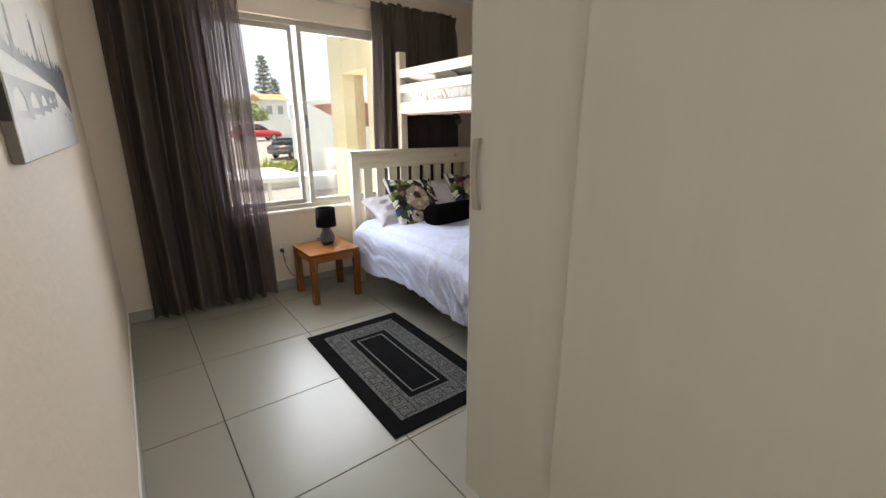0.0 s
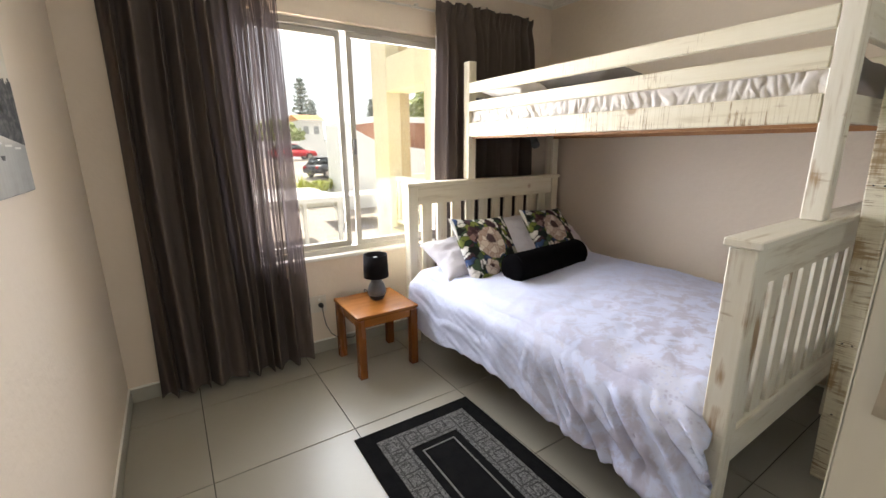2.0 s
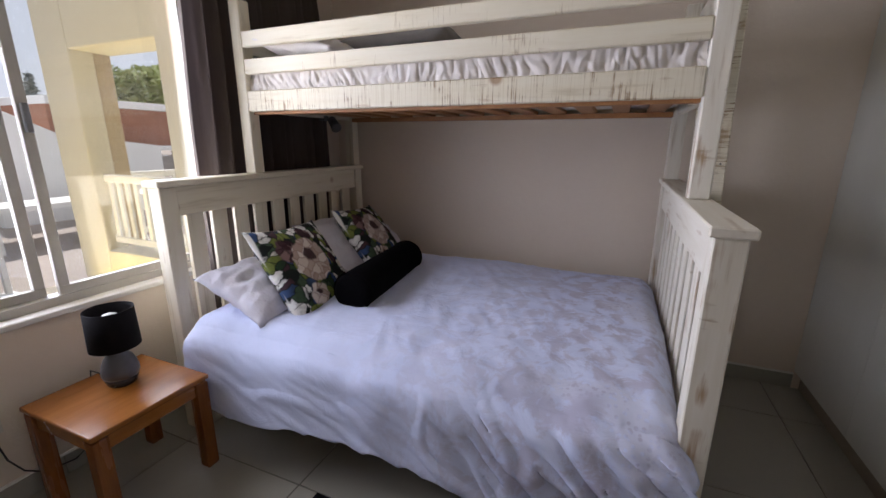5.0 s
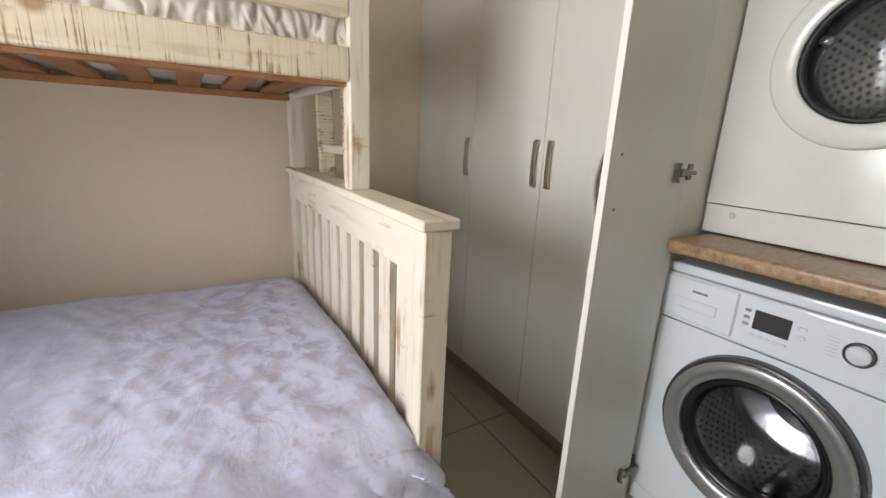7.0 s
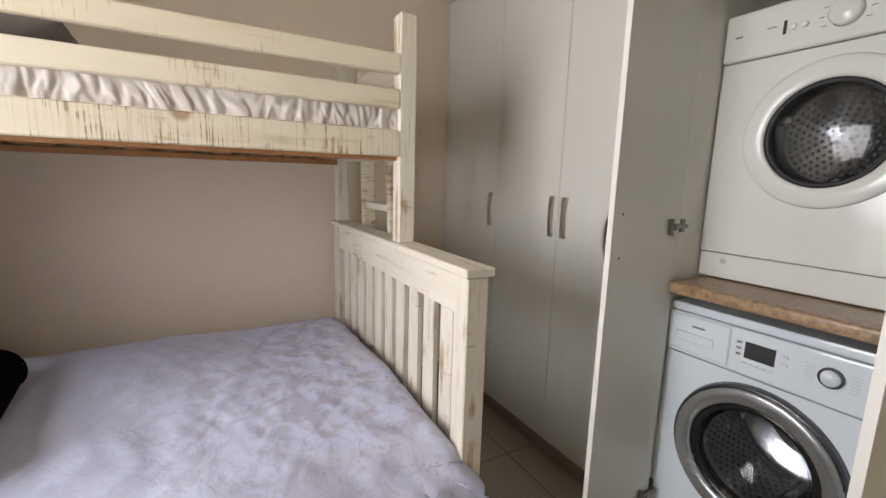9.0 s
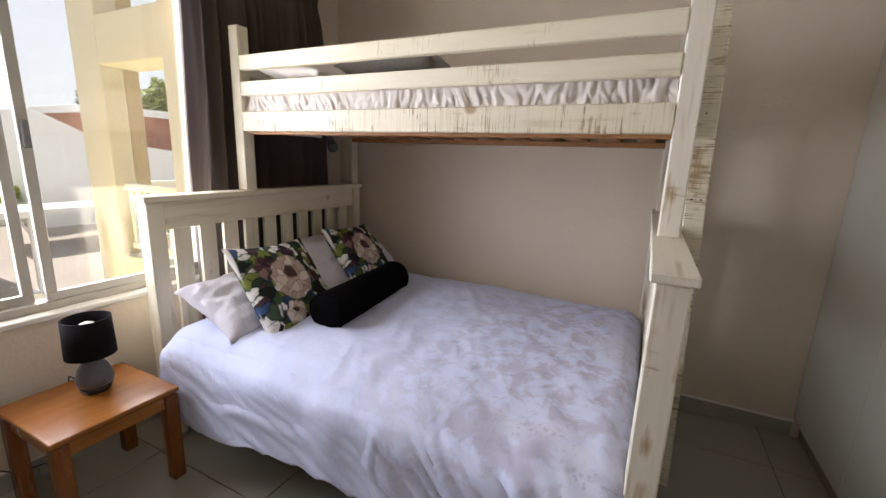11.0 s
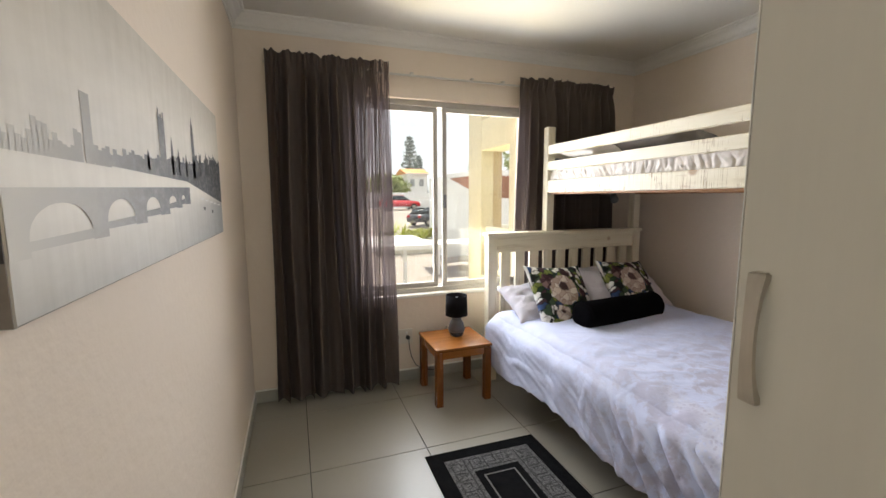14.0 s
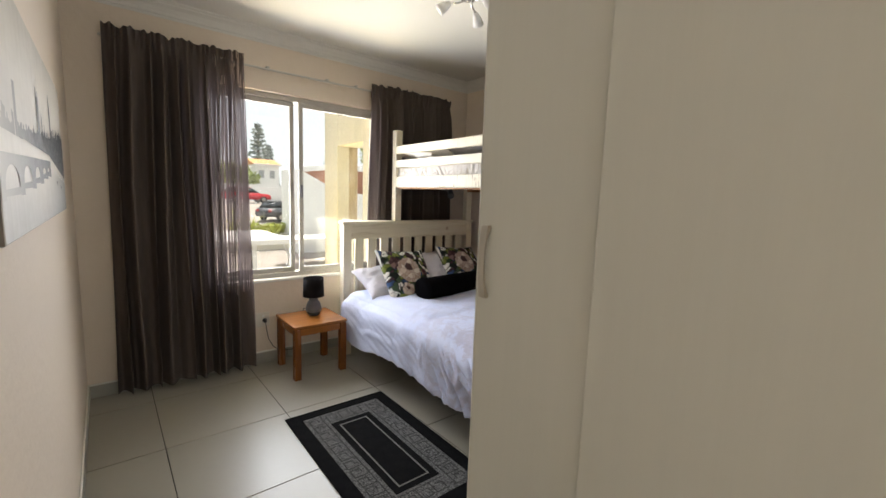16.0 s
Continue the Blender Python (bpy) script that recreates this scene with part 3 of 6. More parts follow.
def door_leaf(parent, x0, x1, y0, y1, name="door"):
    return part(name, box(x0, x1, y0, y1, 0.10, 2.36, 0.0015), M["melamine"], parent)


def wardrobe(x0, x1, splits, handles):
    w = thing("wardrobe", ((x0 + x1) / 2, 0.7, 0), "built-in cream woodgrain wardrobe with closed doors", "wardrobe", "wardrobes on one wall")
    part("carcass", box(x0, x1, YS + 0.002, YC - 0.020, 0.10, 2.365), M["inner"], w)
    part("plinth", box(x0, x1, YS + 0.002, YC - 0.035, 0.0, 0.099), M["plinth"], w, "brown recessed plinth")
    for (a, b), hx in zip(splits, handles):
        d = door_leaf(w, a + 0.0012, b - 0.0012, YC - 0.018, YC)
        bow_handle(d, hx, YC, 1.075, 1.25, (0, 1, 0), 0.007)
    return w


wardrobe(2.34, XE - 0.002, [(2.34, 2.80), (2.80, XE - 0.002)], [2.375, 2.845])
wardrobe(1.846, 2.34, [(1.846, 2.34)], [2.298])

laundry = thing("laundry_cupboard", (1.5, 0.7, 0), "open cream cupboard that houses a washing machine and dryer", "cupboard")
part("side_panel", box(LX0 - 0.014, LX0 - 0.001, YS + 0.002, YC - 0.001, 0.0, 2.365, 0.001), M["melamine"], laundry)
part("side_panel", box(LX1 + 0.002, LX1 + 0.032, YS + 0.002, YC - 0.020, 0.0, 2.365, 0.001), M["inner"], laundry)
part("back_panel", box(LX0, LX1, YS + 0.002, YS + 0.012, 0.0, 2.365), M["inner"], laundry)
part("shelf", box(LX0, LX1, YS + 0.013, YC - 0.05, 1.93, 1.948, 0.001), M["inner"], laundry)
part("top_panel", box(LX0, LX1, YS + 0.013, YC - 0.020, 2.345, 2.365), M["inner"], laundry)
right = door_leaf(laundry, 1.200, 1.217, YC + 0.002, 1.340, "open_door")
tagged(right, "cream woodgrain door standing open at a right angle")
bow_handle(right, 1.200, 1.308, 1.06, 1.245, (-1, 0, 0), 0.009)
left = door_leaf(laundry, 1.790, 1.807, YC + 0.002, 1.325, "open_door")
tagged(left, "cream woodgrain door standing open at a right angle")
bow_handle(left, 1.807, 1.293, 1.06, 1.245, (1, 0, 0), 0.026)
part("edging", box(1.7895, 1.8075, 1.3255, 1.327, 0.10, 2.36), M["edge"], left)
part("edging", box(1.1995, 1.2175, 1.3405, 1.342, 0.10, 2.36), M["edge"], right)
for z in (1.225, 1.095):
    part("screw_cap", lathe([(0.004, 0), (0.004, 0.0015)], (1.7885, 1.287, z), 10, "x"), M["grey_print"], left)
for z in (0.22, 1.182, 2.20):
    h = box(1.776, 1.790, YC + 0.052, YC + 0.066, z - 0.026, z + 0.026, 0.004)
    box(1.772, 1.790, YC + 0.026, YC + 0.054, z - 0.011, z + 0.011, 0.004, h)
    box(1.778, 1.802, YC - 0.028, YC + 0.030, z - 0.006, z + 0.006, 0.003, h)
    box(1.800, 1.8125, YC - 0.046, YC - 0.024, z - 0.022, z + 0.022, 0.002, h)
    for dz in (-0.022, 0.022):
        box(1.7735, 1.7765, YC + 0.055, YC + 0.063, z + dz - 0.004, z + dz + 0.004, 0.001, h)
    part("hinge", h, M["nickel"], laundry, "nickel-plated cabinet hinge")

solid("worktop", box(1.2185, 1.7885, YS + 0.013, YC + 0.034, 0.965, 1.003, 0.012, seg=3), M["granite"], "brown speckled laminate worktop with a rounded edge", "worktop")


def perforated_drum(parent, cx, cz, y, r, depth, dots):
    """Steel drum behind the porthole, with rows of holes and three lifter ribs."""
    dish = 0.017 if dots else 0.0
    d = part("drum", lathe([(0.001, y - depth - dish), (r * 0.9, y - depth), (r, y - depth + 0.03), (r, y)], (cx, 0, cz), 48, "y", False, False), M["plate"] if dots else M["drum"], parent, "perforated steel drum", True)
    hb = bmesh.new()
    for k in range(46):
        for j in range(12):
            a = 2 * math.pi * (k + 0.5 * (j % 2)) / 46
            yy = y - depth + 0.05 + j * (depth - 0.07) / 12
            u, t = Vector((math.cos(a), 0, math.sin(a))), Vector((-math.sin(a), 0, math.cos(a)))
            c = Vector((cx, yy, cz)) + u * (r - 0.002)
            hb.faces.new([hb.verts.new(c + 0.0042 * (math.cos(b) * t + math.sin(b) * Vector((0, 1, 0)))) for b in (2 * math.pi * q / 6 for q in range(6))])
    if dots:
        for ring in range(2, 9):
            for k in range(5 * ring):
                a = 2 * math.pi * (k + 0.5 * (ring % 2)) / (5 * ring)
                c = Vector((cx + ring * r * 0.105 * math.cos(a), y - depth + 0.0015 - dish * (1 - ring * 0.105 / 0.9), cz + ring * r * 0.105 * math.sin(a)))
                hb.faces.new([hb.verts.new(c + 0.0050 * Vector((math.cos(b), 0, math.sin(b)))) for b in (2 * math.pi * q / 6 for q in range(6))])
    tagged(part("drum_holes", hb, M["rubber"], d), kind="stuff")
    if dots:
        part("boss", lathe([(0.0, 0.013), (0.008, 0.012), (0.011, 0.001)], (cx, y - depth - dish, cz), 18, "y"), M["chrome"], d, "", True)
        for k in range(6):
            a = 2 * math.pi * k / 6 + 0.3
            part("dimple", lathe([(0.0, 0.0035), (0.006, 0.003), (0.0085, 0.001)], (cx + 0.021 * math.cos(a), y - depth - dish * 0.84, cz + 0.021 * math.sin(a)), 12, "y"), M["rubber"] if k % 2 else M["plate"], d, "", True)
    else:
        part("back_disc", lathe([(0.0, 0.006), (r * 0.52, 0.004), (r * 0.55, 0.001)], (cx, y - depth, cz), 40, "y"), M["dark_steel"], d, "dark steel back disc", True)
    for k in range(3):
        a = 2 * math.pi * k / 3 + 0.4
        c = Vector((cx, 0, cz)) + (r - 0.012) * Vector((math.cos(a), 0, math.sin(a)))
        part("lifter", tube([(c.x, y - depth + 0.04, c.z), (c.x, y - 0.02, c.z)], 0.02, 8), M["drum"], d, "", True)


M["drum"] = surface("drum_steel", (0.55, 0.56, 0.58), (0.70, 0.71, 0.73), 0.2, 6.0, 60.0, 0.25, 0.003, metal=1.0)
M["dark_steel"] = surface("dark_steel", (0.16, 0.15, 0.145), (0.22, 0.21, 0.2), 0.35, 6.0, 60.0, 0.1, metal=0.9)
M["plate"] = surface("dark_drum_plate", (0.32, 0.33, 0.335), (0.40, 0.41, 0.415), 0.16, 5.0, 45.0, 0.35, 0.004, metal=1.0)


def open_shell(x0, x1, y0, y1, z0, z1, t=0.006):
    """Sheet-metal cabinet without a front."""
    bm = box(x0, x0 + t, y0, y1, z0, z1, 0.002)
    box(x1 - t, x1, y0, y1, z0, z1, 0.002, bm)
    box(x0 + t, x1 - t, y0, y1, z1 - t, z1, 0.002, bm)
    box(x0 + t, x1 - t, y0, y1, z0, z0 + t, 0.002, bm)
    box(x0 + t, x1 - t, y0, y0 + t, z0 + t, z1 - t, 0.002, bm)
    return bm


def washing_machine():
    w = thing("washing_machine", (1.51, 0.68, 0), "white front-loading washing machine with a chrome porthole", "washing machine")
    x0, x1, yf, zt = 1.207, 1.807, 0.960, 0.922
    cx, cz, r = 1.515, 0.505, 0.205
    part("body", open_shell(x0, x1, YS + 0.014, yf - 0.03, 0.075, zt - 0.028), M["enamel"], w)
    # front sheet: a ring-shaped opening of segments round the porthole
    f = bmesh.new()
    seg, pts_o, pts_i = 48, [], []
    zb, zp = 0.15, 0.752
    for k in range(seg):
        a = 2 * math.pi * k / seg
        c, s = math.cos(a), math.sin(a)
        q = min((x1 - cx if c > 0 else cx - x0) / max(abs(c), 1e-6), (zp - cz if s > 0 else cz - zb) / max(abs(s), 1e-6))
        pts_o.append((cx + q * c, cz + q * s))
        pts_i.append((cx + (r - 0.02) * c, cz + (r - 0.02) * s))
    for ya in (yf,):
        o = [f.verts.new((x, ya, z)) for x, z in pts_o]
        i = [f.verts.new((x, ya, z)) for x, z in pts_i]
        ob_, ib = [f.verts.new((x, ya - 0.029, z)) for x, z in pts_o], [f.verts.new((x, ya - 0.029, z)) for x, z in pts_i]
        for k in range(seg):
            j = (k + 1) % seg
            f.faces.new((o[k], o[j], i[j], i[k]))
            f.faces.new((i[k], i[j], ib[j], ib[k]))
            f.faces.new((o[k], o[j], ob_[j], ob_[k]))
    for cxn, czn in ((x0, zb), (x1, zb), (x0, zp), (x1, zp)):
        near = sorted(range(seg), key=lambda k: (pts_o[k][0] - cxn) ** 2 + (pts_o[k][1] - czn) ** 2)[:2]
        vs = [o[near[0]], f.verts.new((cxn, yf, czn)), o[near[1]]]
        f.faces.new(vs)
    bmesh.ops.recalc_face_normals(f, faces=f.faces[:])
    part("front_panel", f, M["enamel"], w)
    part("kick_plate", box(x0 + 0.002, x1 - 0.002, yf - 0.029, yf - 0.003, 0.078, 0.147, 0.004), M["enamel"], w)
    panel = part("control_panel", box(x0, x1, yf - 0.029, yf + 0.006, 0.756, 0.896, 0.008, seg=2), M["enamel"], w)
    part("top", box(x0, x1, YS + 0.014, yf + 0.002, 0.898, zt + 0.004, 0.008, seg=2), M["enamel"], w)
    drawer = part("detergent_drawer", box(1.612, x1 - 0.001, yf + 0.0065, yf + 0.014, 0.768, 0.892, 0.004), M["enamel"], panel)
    part("grip", box(1.655, 1.775, yf + 0.0142, yf + 0.018, 0.805, 0.835, 0.0018), M["enamel"], drawer)
    part("badge", box(1.685, 1.725, yf + 0.0142, yf + 0.0152, 0.856, 0.862), M["grey_print"], drawer, "small dark maker's mark")
    part("display", box(1.495, 1.572, yf + 0.0062, yf + 0.009, 0.812, 0.862, 0.001), M["rubber"], panel, "dark glossy display")
    for k in range(3):
        part("button", box(1.580, 1.594, yf + 0.0062, yf + 0.011, 0.815 + k * 0.018, 0.823 + k * 0.018, 0.0015), M["chrome"], panel)
    for k in range(2):
        part("button", box(1.465, 1.482, yf + 0.0062, yf + 0.011, 0.824 + k * 0.022, 0.833 + k * 0.022, 0.0015), M["enamel"], panel)
    for k in range(5):
        part("button", box(1.495 + k * 0.017, 1.507 + k * 0.017, yf + 0.0062, yf + 0.010, 0.792, 0.799, 0.0015), M["enamel"], panel)
    for k in range(6):
        a = 0.010 * (k % 3)
        part("bar", box(1.318 - a * 0.2, 1.336, yf + 0.0062, yf + 0.0068, 0.812 + 0.0085 * k, 0.8135 + 0.0085 * k), M["pale_print"], panel)
        part("bar", box(1.408, 1.426 + a * 0.2, yf + 0.0062, yf + 0.0068, 0.812 + 0.0085 * k, 0.8135 + 0.0085 * k), M["pale_print"], panel)
    part("bar", box(1.24, 1.262, yf + 0.0062, yf + 0.0072, 0.806, 0.812), M["grey_print"], panel)
    part("bar", box(1.24, 1.262, yf + 0.0062, yf + 0.0072, 0.816, 0.822), M["grey_print"], panel)
    part("dial", lathe([(0.021, 0.0), (0.021, 0.010), (0.018, 0.017), (0.0, 0.018)], (1.372, yf + 0.006, 0.836), 28, "y"), M["enamel"], panel, "white dial in a dark chrome rim", True)
    part("dial_rim", lathe([(0.0212, 0.0), (0.027, 0.0), (0.027, 0.008), (0.0212, 0.011)], (1.372, yf + 0.006, 0.836), 28, "y", True), M["rim_dark"], panel, "chrome rim", True)
    door = part("porthole_ring", lathe([(r - 0.036, 0.006), (r - 0.033, 0.024), (r - 0.029, 0.027), (r + 0.006, 0.031), (r + 0.012, 0.028), (r + 0.014, 0.0005), (r - 0.036, 0.0005)], (cx, yf, cz), 56, "y", True), M["porthole"], w, "wide silver porthole ring", True)
    part("outer_rim", lathe([(r + 0.0142, 0.0005), (r + 0.0142, 0.024), (r + 0.022, 0.018), (r + 0.026, 0.0005)], (cx, yf, cz), 56, "y", True), M["rim_dark"], door, "dark outer rim", True)
    part("gasket", lathe([(r - 0.0365, 0.020), (r - 0.050, 0.017), (r - 0.058, 0.006), (r - 0.064, -0.012), (r - 0.030, -0.05), (r - 0.0365, -0.01)], (cx, yf, cz), 48, "y", True), M["seal"], door, "black rubber seal", True)
    gl = lathe([(r - 0.058, 0.010), (r - 0.065, 0.006), (r - 0.075, -0.03), (r - 0.10, -0.06), (0.001, -0.075)], (cx, yf, cz), 48, "y", False, False)
    part("door_glass", gl, M["door_glass"], door, "bowl-shaped door glass", True)
    perforated_drum(w, cx, cz, yf - 0.10, 0.215, 0.30, False)
    for fx in (x0 + 0.05, x1 - 0.05):
        for fy in (YS + 0.06, yf - 0.08):
            part("foot", lathe([(0.022, 0), (0.022, 0.012), (0.012, 0.016), (0.012, 0.076)], (fx, fy, 0), 14), M["rubber"], w)


M["porthole"] = surface("porthole_silver", (0.48, 0.50, 0.50), (0.56, 0.575, 0.58), 0.2, 3.0, relief=0, metal=0.9)
M["rim_dark"] = surface("porthole_rim", (0.10, 0.10, 0.11), (0.14, 0.14, 0.15), 0.2, 3.0, relief=0, metal=0.8)
washing_machine()


def tumble_dryer():
    w = thing("tumble_dryer", (1.51, 0.6, 1.003), "white tumble dryer standing on the worktop", "tumble dryer")
    x0, x1, yf, zb, zt = 1.209, 1.807, 0.835, 1.003, 1.845
    cx, cz, r = 1.512, 1.463, 0.15
    part("body", open_shell(x0, x1, YS + 0.014, yf - 0.022, zb + 0.008, zt - 0.01), M["enamel_warm"], w)
    part("kick_plate", box(x0, x1, yf - 0.021, yf - 0.002, zb + 0.004, zb + 0.088, 0.005, seg=2), M["enamel_warm"], w)
    for px in (x0 + 0.075, x1 - 0.075):
        part("screw_cover", lathe([(0.009, 0.0), (0.008, 0.0015), (0.0, 0.002)], (px, yf - 0.002, zb + 0.062), 16, "y"), M["pale_print"], w)
    f = bmesh.new()
    seg = 48
    z0, z1, o, i, ib = zb + 0.091, 1.700, [], [], []
    for k in range(seg):
        a = 2 * math.pi * k / seg
        c, s = math.cos(a), math.sin(a)
        q = min((x1 - cx if c > 0 else cx - x0) / max(abs(c), 1e-6), (z1 - cz if s > 0 else cz - z0) / max(abs(s), 1e-6))
        o.append(f.verts.new((cx + q * c, yf, cz + q * s)))
        i.append(f.verts.new((cx + r * c, yf, cz + r * s)))
        ib.append(f.verts.new((cx + r * c, yf - 0.021, cz + r * s)))
    ob2 = [f.verts.new((v.co.x, yf - 0.021, v.co.z)) for v in o]
    for k in range(seg):
        j = (k + 1) % seg
        f.faces.new((o[k], o[j], i[j], i[k]))
        f.faces.new((i[k], i[j], ib[j], ib[k]))
        f.faces.new((o[k], o[j], ob2[j], ob2[k]))
    for xc, zc in ((x0, z0), (x1, z0), (x0, z1), (x1, z1)):
        near = sorted(o, key=lambda v: (v.co.x - xc) ** 2 + (v.co.z - zc) ** 2)[:2]
        f.faces.new((near[0], f.verts.new((xc, yf, zc)), near[1]))
    bmesh.ops.recalc_face_normals(f, faces=f.faces[:])
    part("front_panel", f, M["enamel_warm"], w)
    panel = part("control_panel", box(x0 - 0.001, x1 + 0.001, yf - 0.05, yf + 0.014, 1.703, zt, 0.012, seg=3), M["enamel_warm"], w)
    yp = yf + 0.014
    part("dial", lathe([(0.036, 0.0), (0.034, 0.018), (0.030, 0.022), (0.0, 0.022)], (1.508, yp, 1.772), 30, "y"), M["enamel_warm"], panel, "large white timer dial", True)
    for k in range(9):
        a = radians(-30 + k * 30)
        part("dial_mark", box(1.508 + 0.052 * math.cos(a) - 0.006, 1.508 + 0.052 * math.cos(a) + 0.006, yp, yp + 0.0008, 1.772 + 0.047 * math.sin(a) - 0.0012, 1.772 + 0.047 * math.sin(a) + 0.0012), M["grey_print"], panel)
    part("button", lathe([(0.014, 0.0), (0.013, 0.010), (0.0, 0.011)], (1.412, yp, 1.768), 20, "y"), M["enamel_warm"], panel, "", True)
    for k in range(2):
        part("button", lathe([(0.009, 0.0), (0.008, 0.006), (0.0, 0.006)], (1.596 + 0.028 * k, yp, 1.768), 16, "y"), M["plastic"], panel, "", True)
    part("indicator_strip", box(1.640, 1.648, yp, yp + 0.001, 1.752, 1.790), M["rubber"], panel)
    part("bar", box(1.665, 1.69, yp, yp + 0.0008, 1.778, 1.781), M["grey_print"], panel)
    part("bar", box(1.755, 1.775, yp, yp + 0.0008, 1.772, 1.778), M["grey_print"], panel)
    part("sticker", box(1.268, 1.368, yp + 0.0002, yp + 0.0012, 1.742, 1.812), M["yellow"], panel, "yellow warning sticker with unreadable print")
    for k in range(4):
        part("bar", box(1.278, 1.352 - 0.012 * (k % 2), yp + 0.0013, yp + 0.0018, 1.756 + 0.012 * k, 1.759 + 0.012 * k), M["yprint"], panel)
    door = part("door_ring", lathe([(r - 0.003, 0.001), (r - 0.001, 0.010), (r + 0.006, 0.014), (r + 0.047, 0.012), (r + 0.054, 0.008), (r + 0.056, 0.001)], (cx, yf, cz), 56, "y", True), M["enamel_warm"], w, "white round door frame", True)
    grip = box(cx - r - 0.082, cx - r - 0.030, yf + 0.001, yf + 0.026, cz - 0.045, cz + 0.045, 0.01, seg=3)
    part("grip", grip, M["enamel_warm"], door, "", True)
    part("inner_rim", lathe([(r - 0.016, 0.004), (r - 0.004, 0.009), (r - 0.004, -0.018), (r - 0.016, -0.018)], (cx, yf, cz), 48, "y", True), M["rubber"], door, "black inner rim", True)
    part("door_glass", lathe([(r - 0.015, 0.004), (r * 0.75, 0.012), (r * 0.45, 0.018), (0.001, 0.021)], (cx, yf, cz), 48, "y", False, False), M["door_glass"], door, "smoked door glass", True)
    perforated_drum(w, cx, cz, yf - 0.03, 0.148, 0.07, True)
    for fx in (x0 + 0.05, x1 - 0.05):
        for fy in (YS + 0.06, yf - 0.06):
            part("foot", lathe([(0.02, 0.0005), (0.02, 0.009)], (fx, fy, zb), 12), M["rubber"], w)


M["yprint"] = surface("sticker_print", (0.25, 0.19, 0.02), (0.3, 0.23, 0.03), 0.5, 20.0, relief=0)
tumble_dryer()

# ---- bunk bed ----
BX0, BX1 = 1.895, 3.275            # lower bed, outer faces of the posts
UX0, UX1 = 2.372, 3.262            # upper bunk
YH0, YH1, YF0, YF1 = 3.575, 3.645, 1.675, 1.745
bed = thing("bunk_bed", (2.6, 2.66, 0), "whitewashed distressed pine bunk bed, double below and single above", "bunk bed")


def bed_end(y0, y1, ztop, name, mx, mz):
    """Head or foot of the lower bed: posts, wide top rail with a cap, bottom rail and slats."""
    b = part(name, box(BX0 + 0.07, BX1 - 0.07, y0 + 0.010, y1 - 0.010, ztop - 0.145, ztop - 0.026, 0.003), mx, bed)
    part("cap", box(BX0 - 0.012, BX1 + 0.008, y0 - 0.012, y1 + 0.012, ztop - 0.025, ztop, 0.004), mx, b)
    for x in (BX0, BX1 - 0.07):
        part("post", box(x, x + 0.07, y0, y1, 0.0, ztop - 0.026, 0.004), mz, bed)
    part("bottom_rail", box(BX0 + 0.07, BX1 - 0.07, y0 + 0.012, y1 - 0.012, 0.345, 0.462, 0.003), mx, bed)
    n, w = 10, 0.077
    gap = (BX1 - BX0 - 0.14 - n * w) / (n + 1)
    for k in range(n):
        x = BX0 + 0.07 + gap + k * (w + gap)
        part("slat", box(x, x + w, (y0 + y1) / 2 - 0.010, (y0 + y1) / 2 + 0.010, 0.462, ztop - 0.145, 0.002), mz, bed)


bed_end(YH0, YH1, 1.10, "headboard", M["hx"], M["hz"])
bed_end(YF0, YF1, 1.078, "footboard", M["wx"], M["wz"])
for x in (BX0 + 0.02, BX1 - 0.045):
    part("side_rail", box(x, x + 0.025, YF1, YH0, 0.30, 0.42, 0.003), M["wy"], bed)

UPOST = 0.062
for x, y, zb in ((UX0, YH0 + 0.004, 1.1005), (UX0, YF0 + 0.004, 1.0785), (UX1 - UPOST, YH0 + 0.004, 1.1005), (UX1 - UPOST, YF0 + 0.004, 1.0785)):
    part("upper_post", box(x, x + UPOST, y, y + UPOST, zb, 1.862, 0.004), M["wz"] if y < 2 else M["hz"], bed)
ya, yb = YF0 + 0.004 + UPOST, YH0 + 0.004
for z0, z1, finish in ((1.386, 1.476, "saw"), (1.548, 1.612, "wy"), (1.662, 1.728, "wy")):
    part("front_rail", box(UX0 - 0.002, UX0 + 0.026, ya, yb, z0, z1, 0.004), M[finish], bed)
for z0, z1 in ((1.386, 1.476), (1.60, 1.68)):
    part("back_rail", box(UX1 - 0.026, UX1, ya, yb, z0, z1, 0.004), M["wy"], bed)
for y in (YH0 + 0.02, YF0 + 0.02):
    for z0, z1 in ((1.386, 1.476), (1.64, 1.75)):
        part("end_rail", box(UX0 + UPOST, UX1 - UPOST, y, y + 0.026, z0, z1, 0.004), M["wx"], bed)
for x in (UX0 + 0.027, UX1 - 0.067):
    part("slat_bearer", box(x, x + 0.04, ya, yb, 1.374, 1.398, 0.002), M["pine"], bed, "bare pine bearer")
ns = 12
for k in range(ns):
    y = ya + 0.04 + k * (yb - ya - 0.16) / (ns - 1)
    part("bed_slat", box(UX0 + 0.03, UX1 - 0.03, y, y + 0.075, 1.3985, 1.4165, 0.002), M["pine"], bed, "bare pine slat")


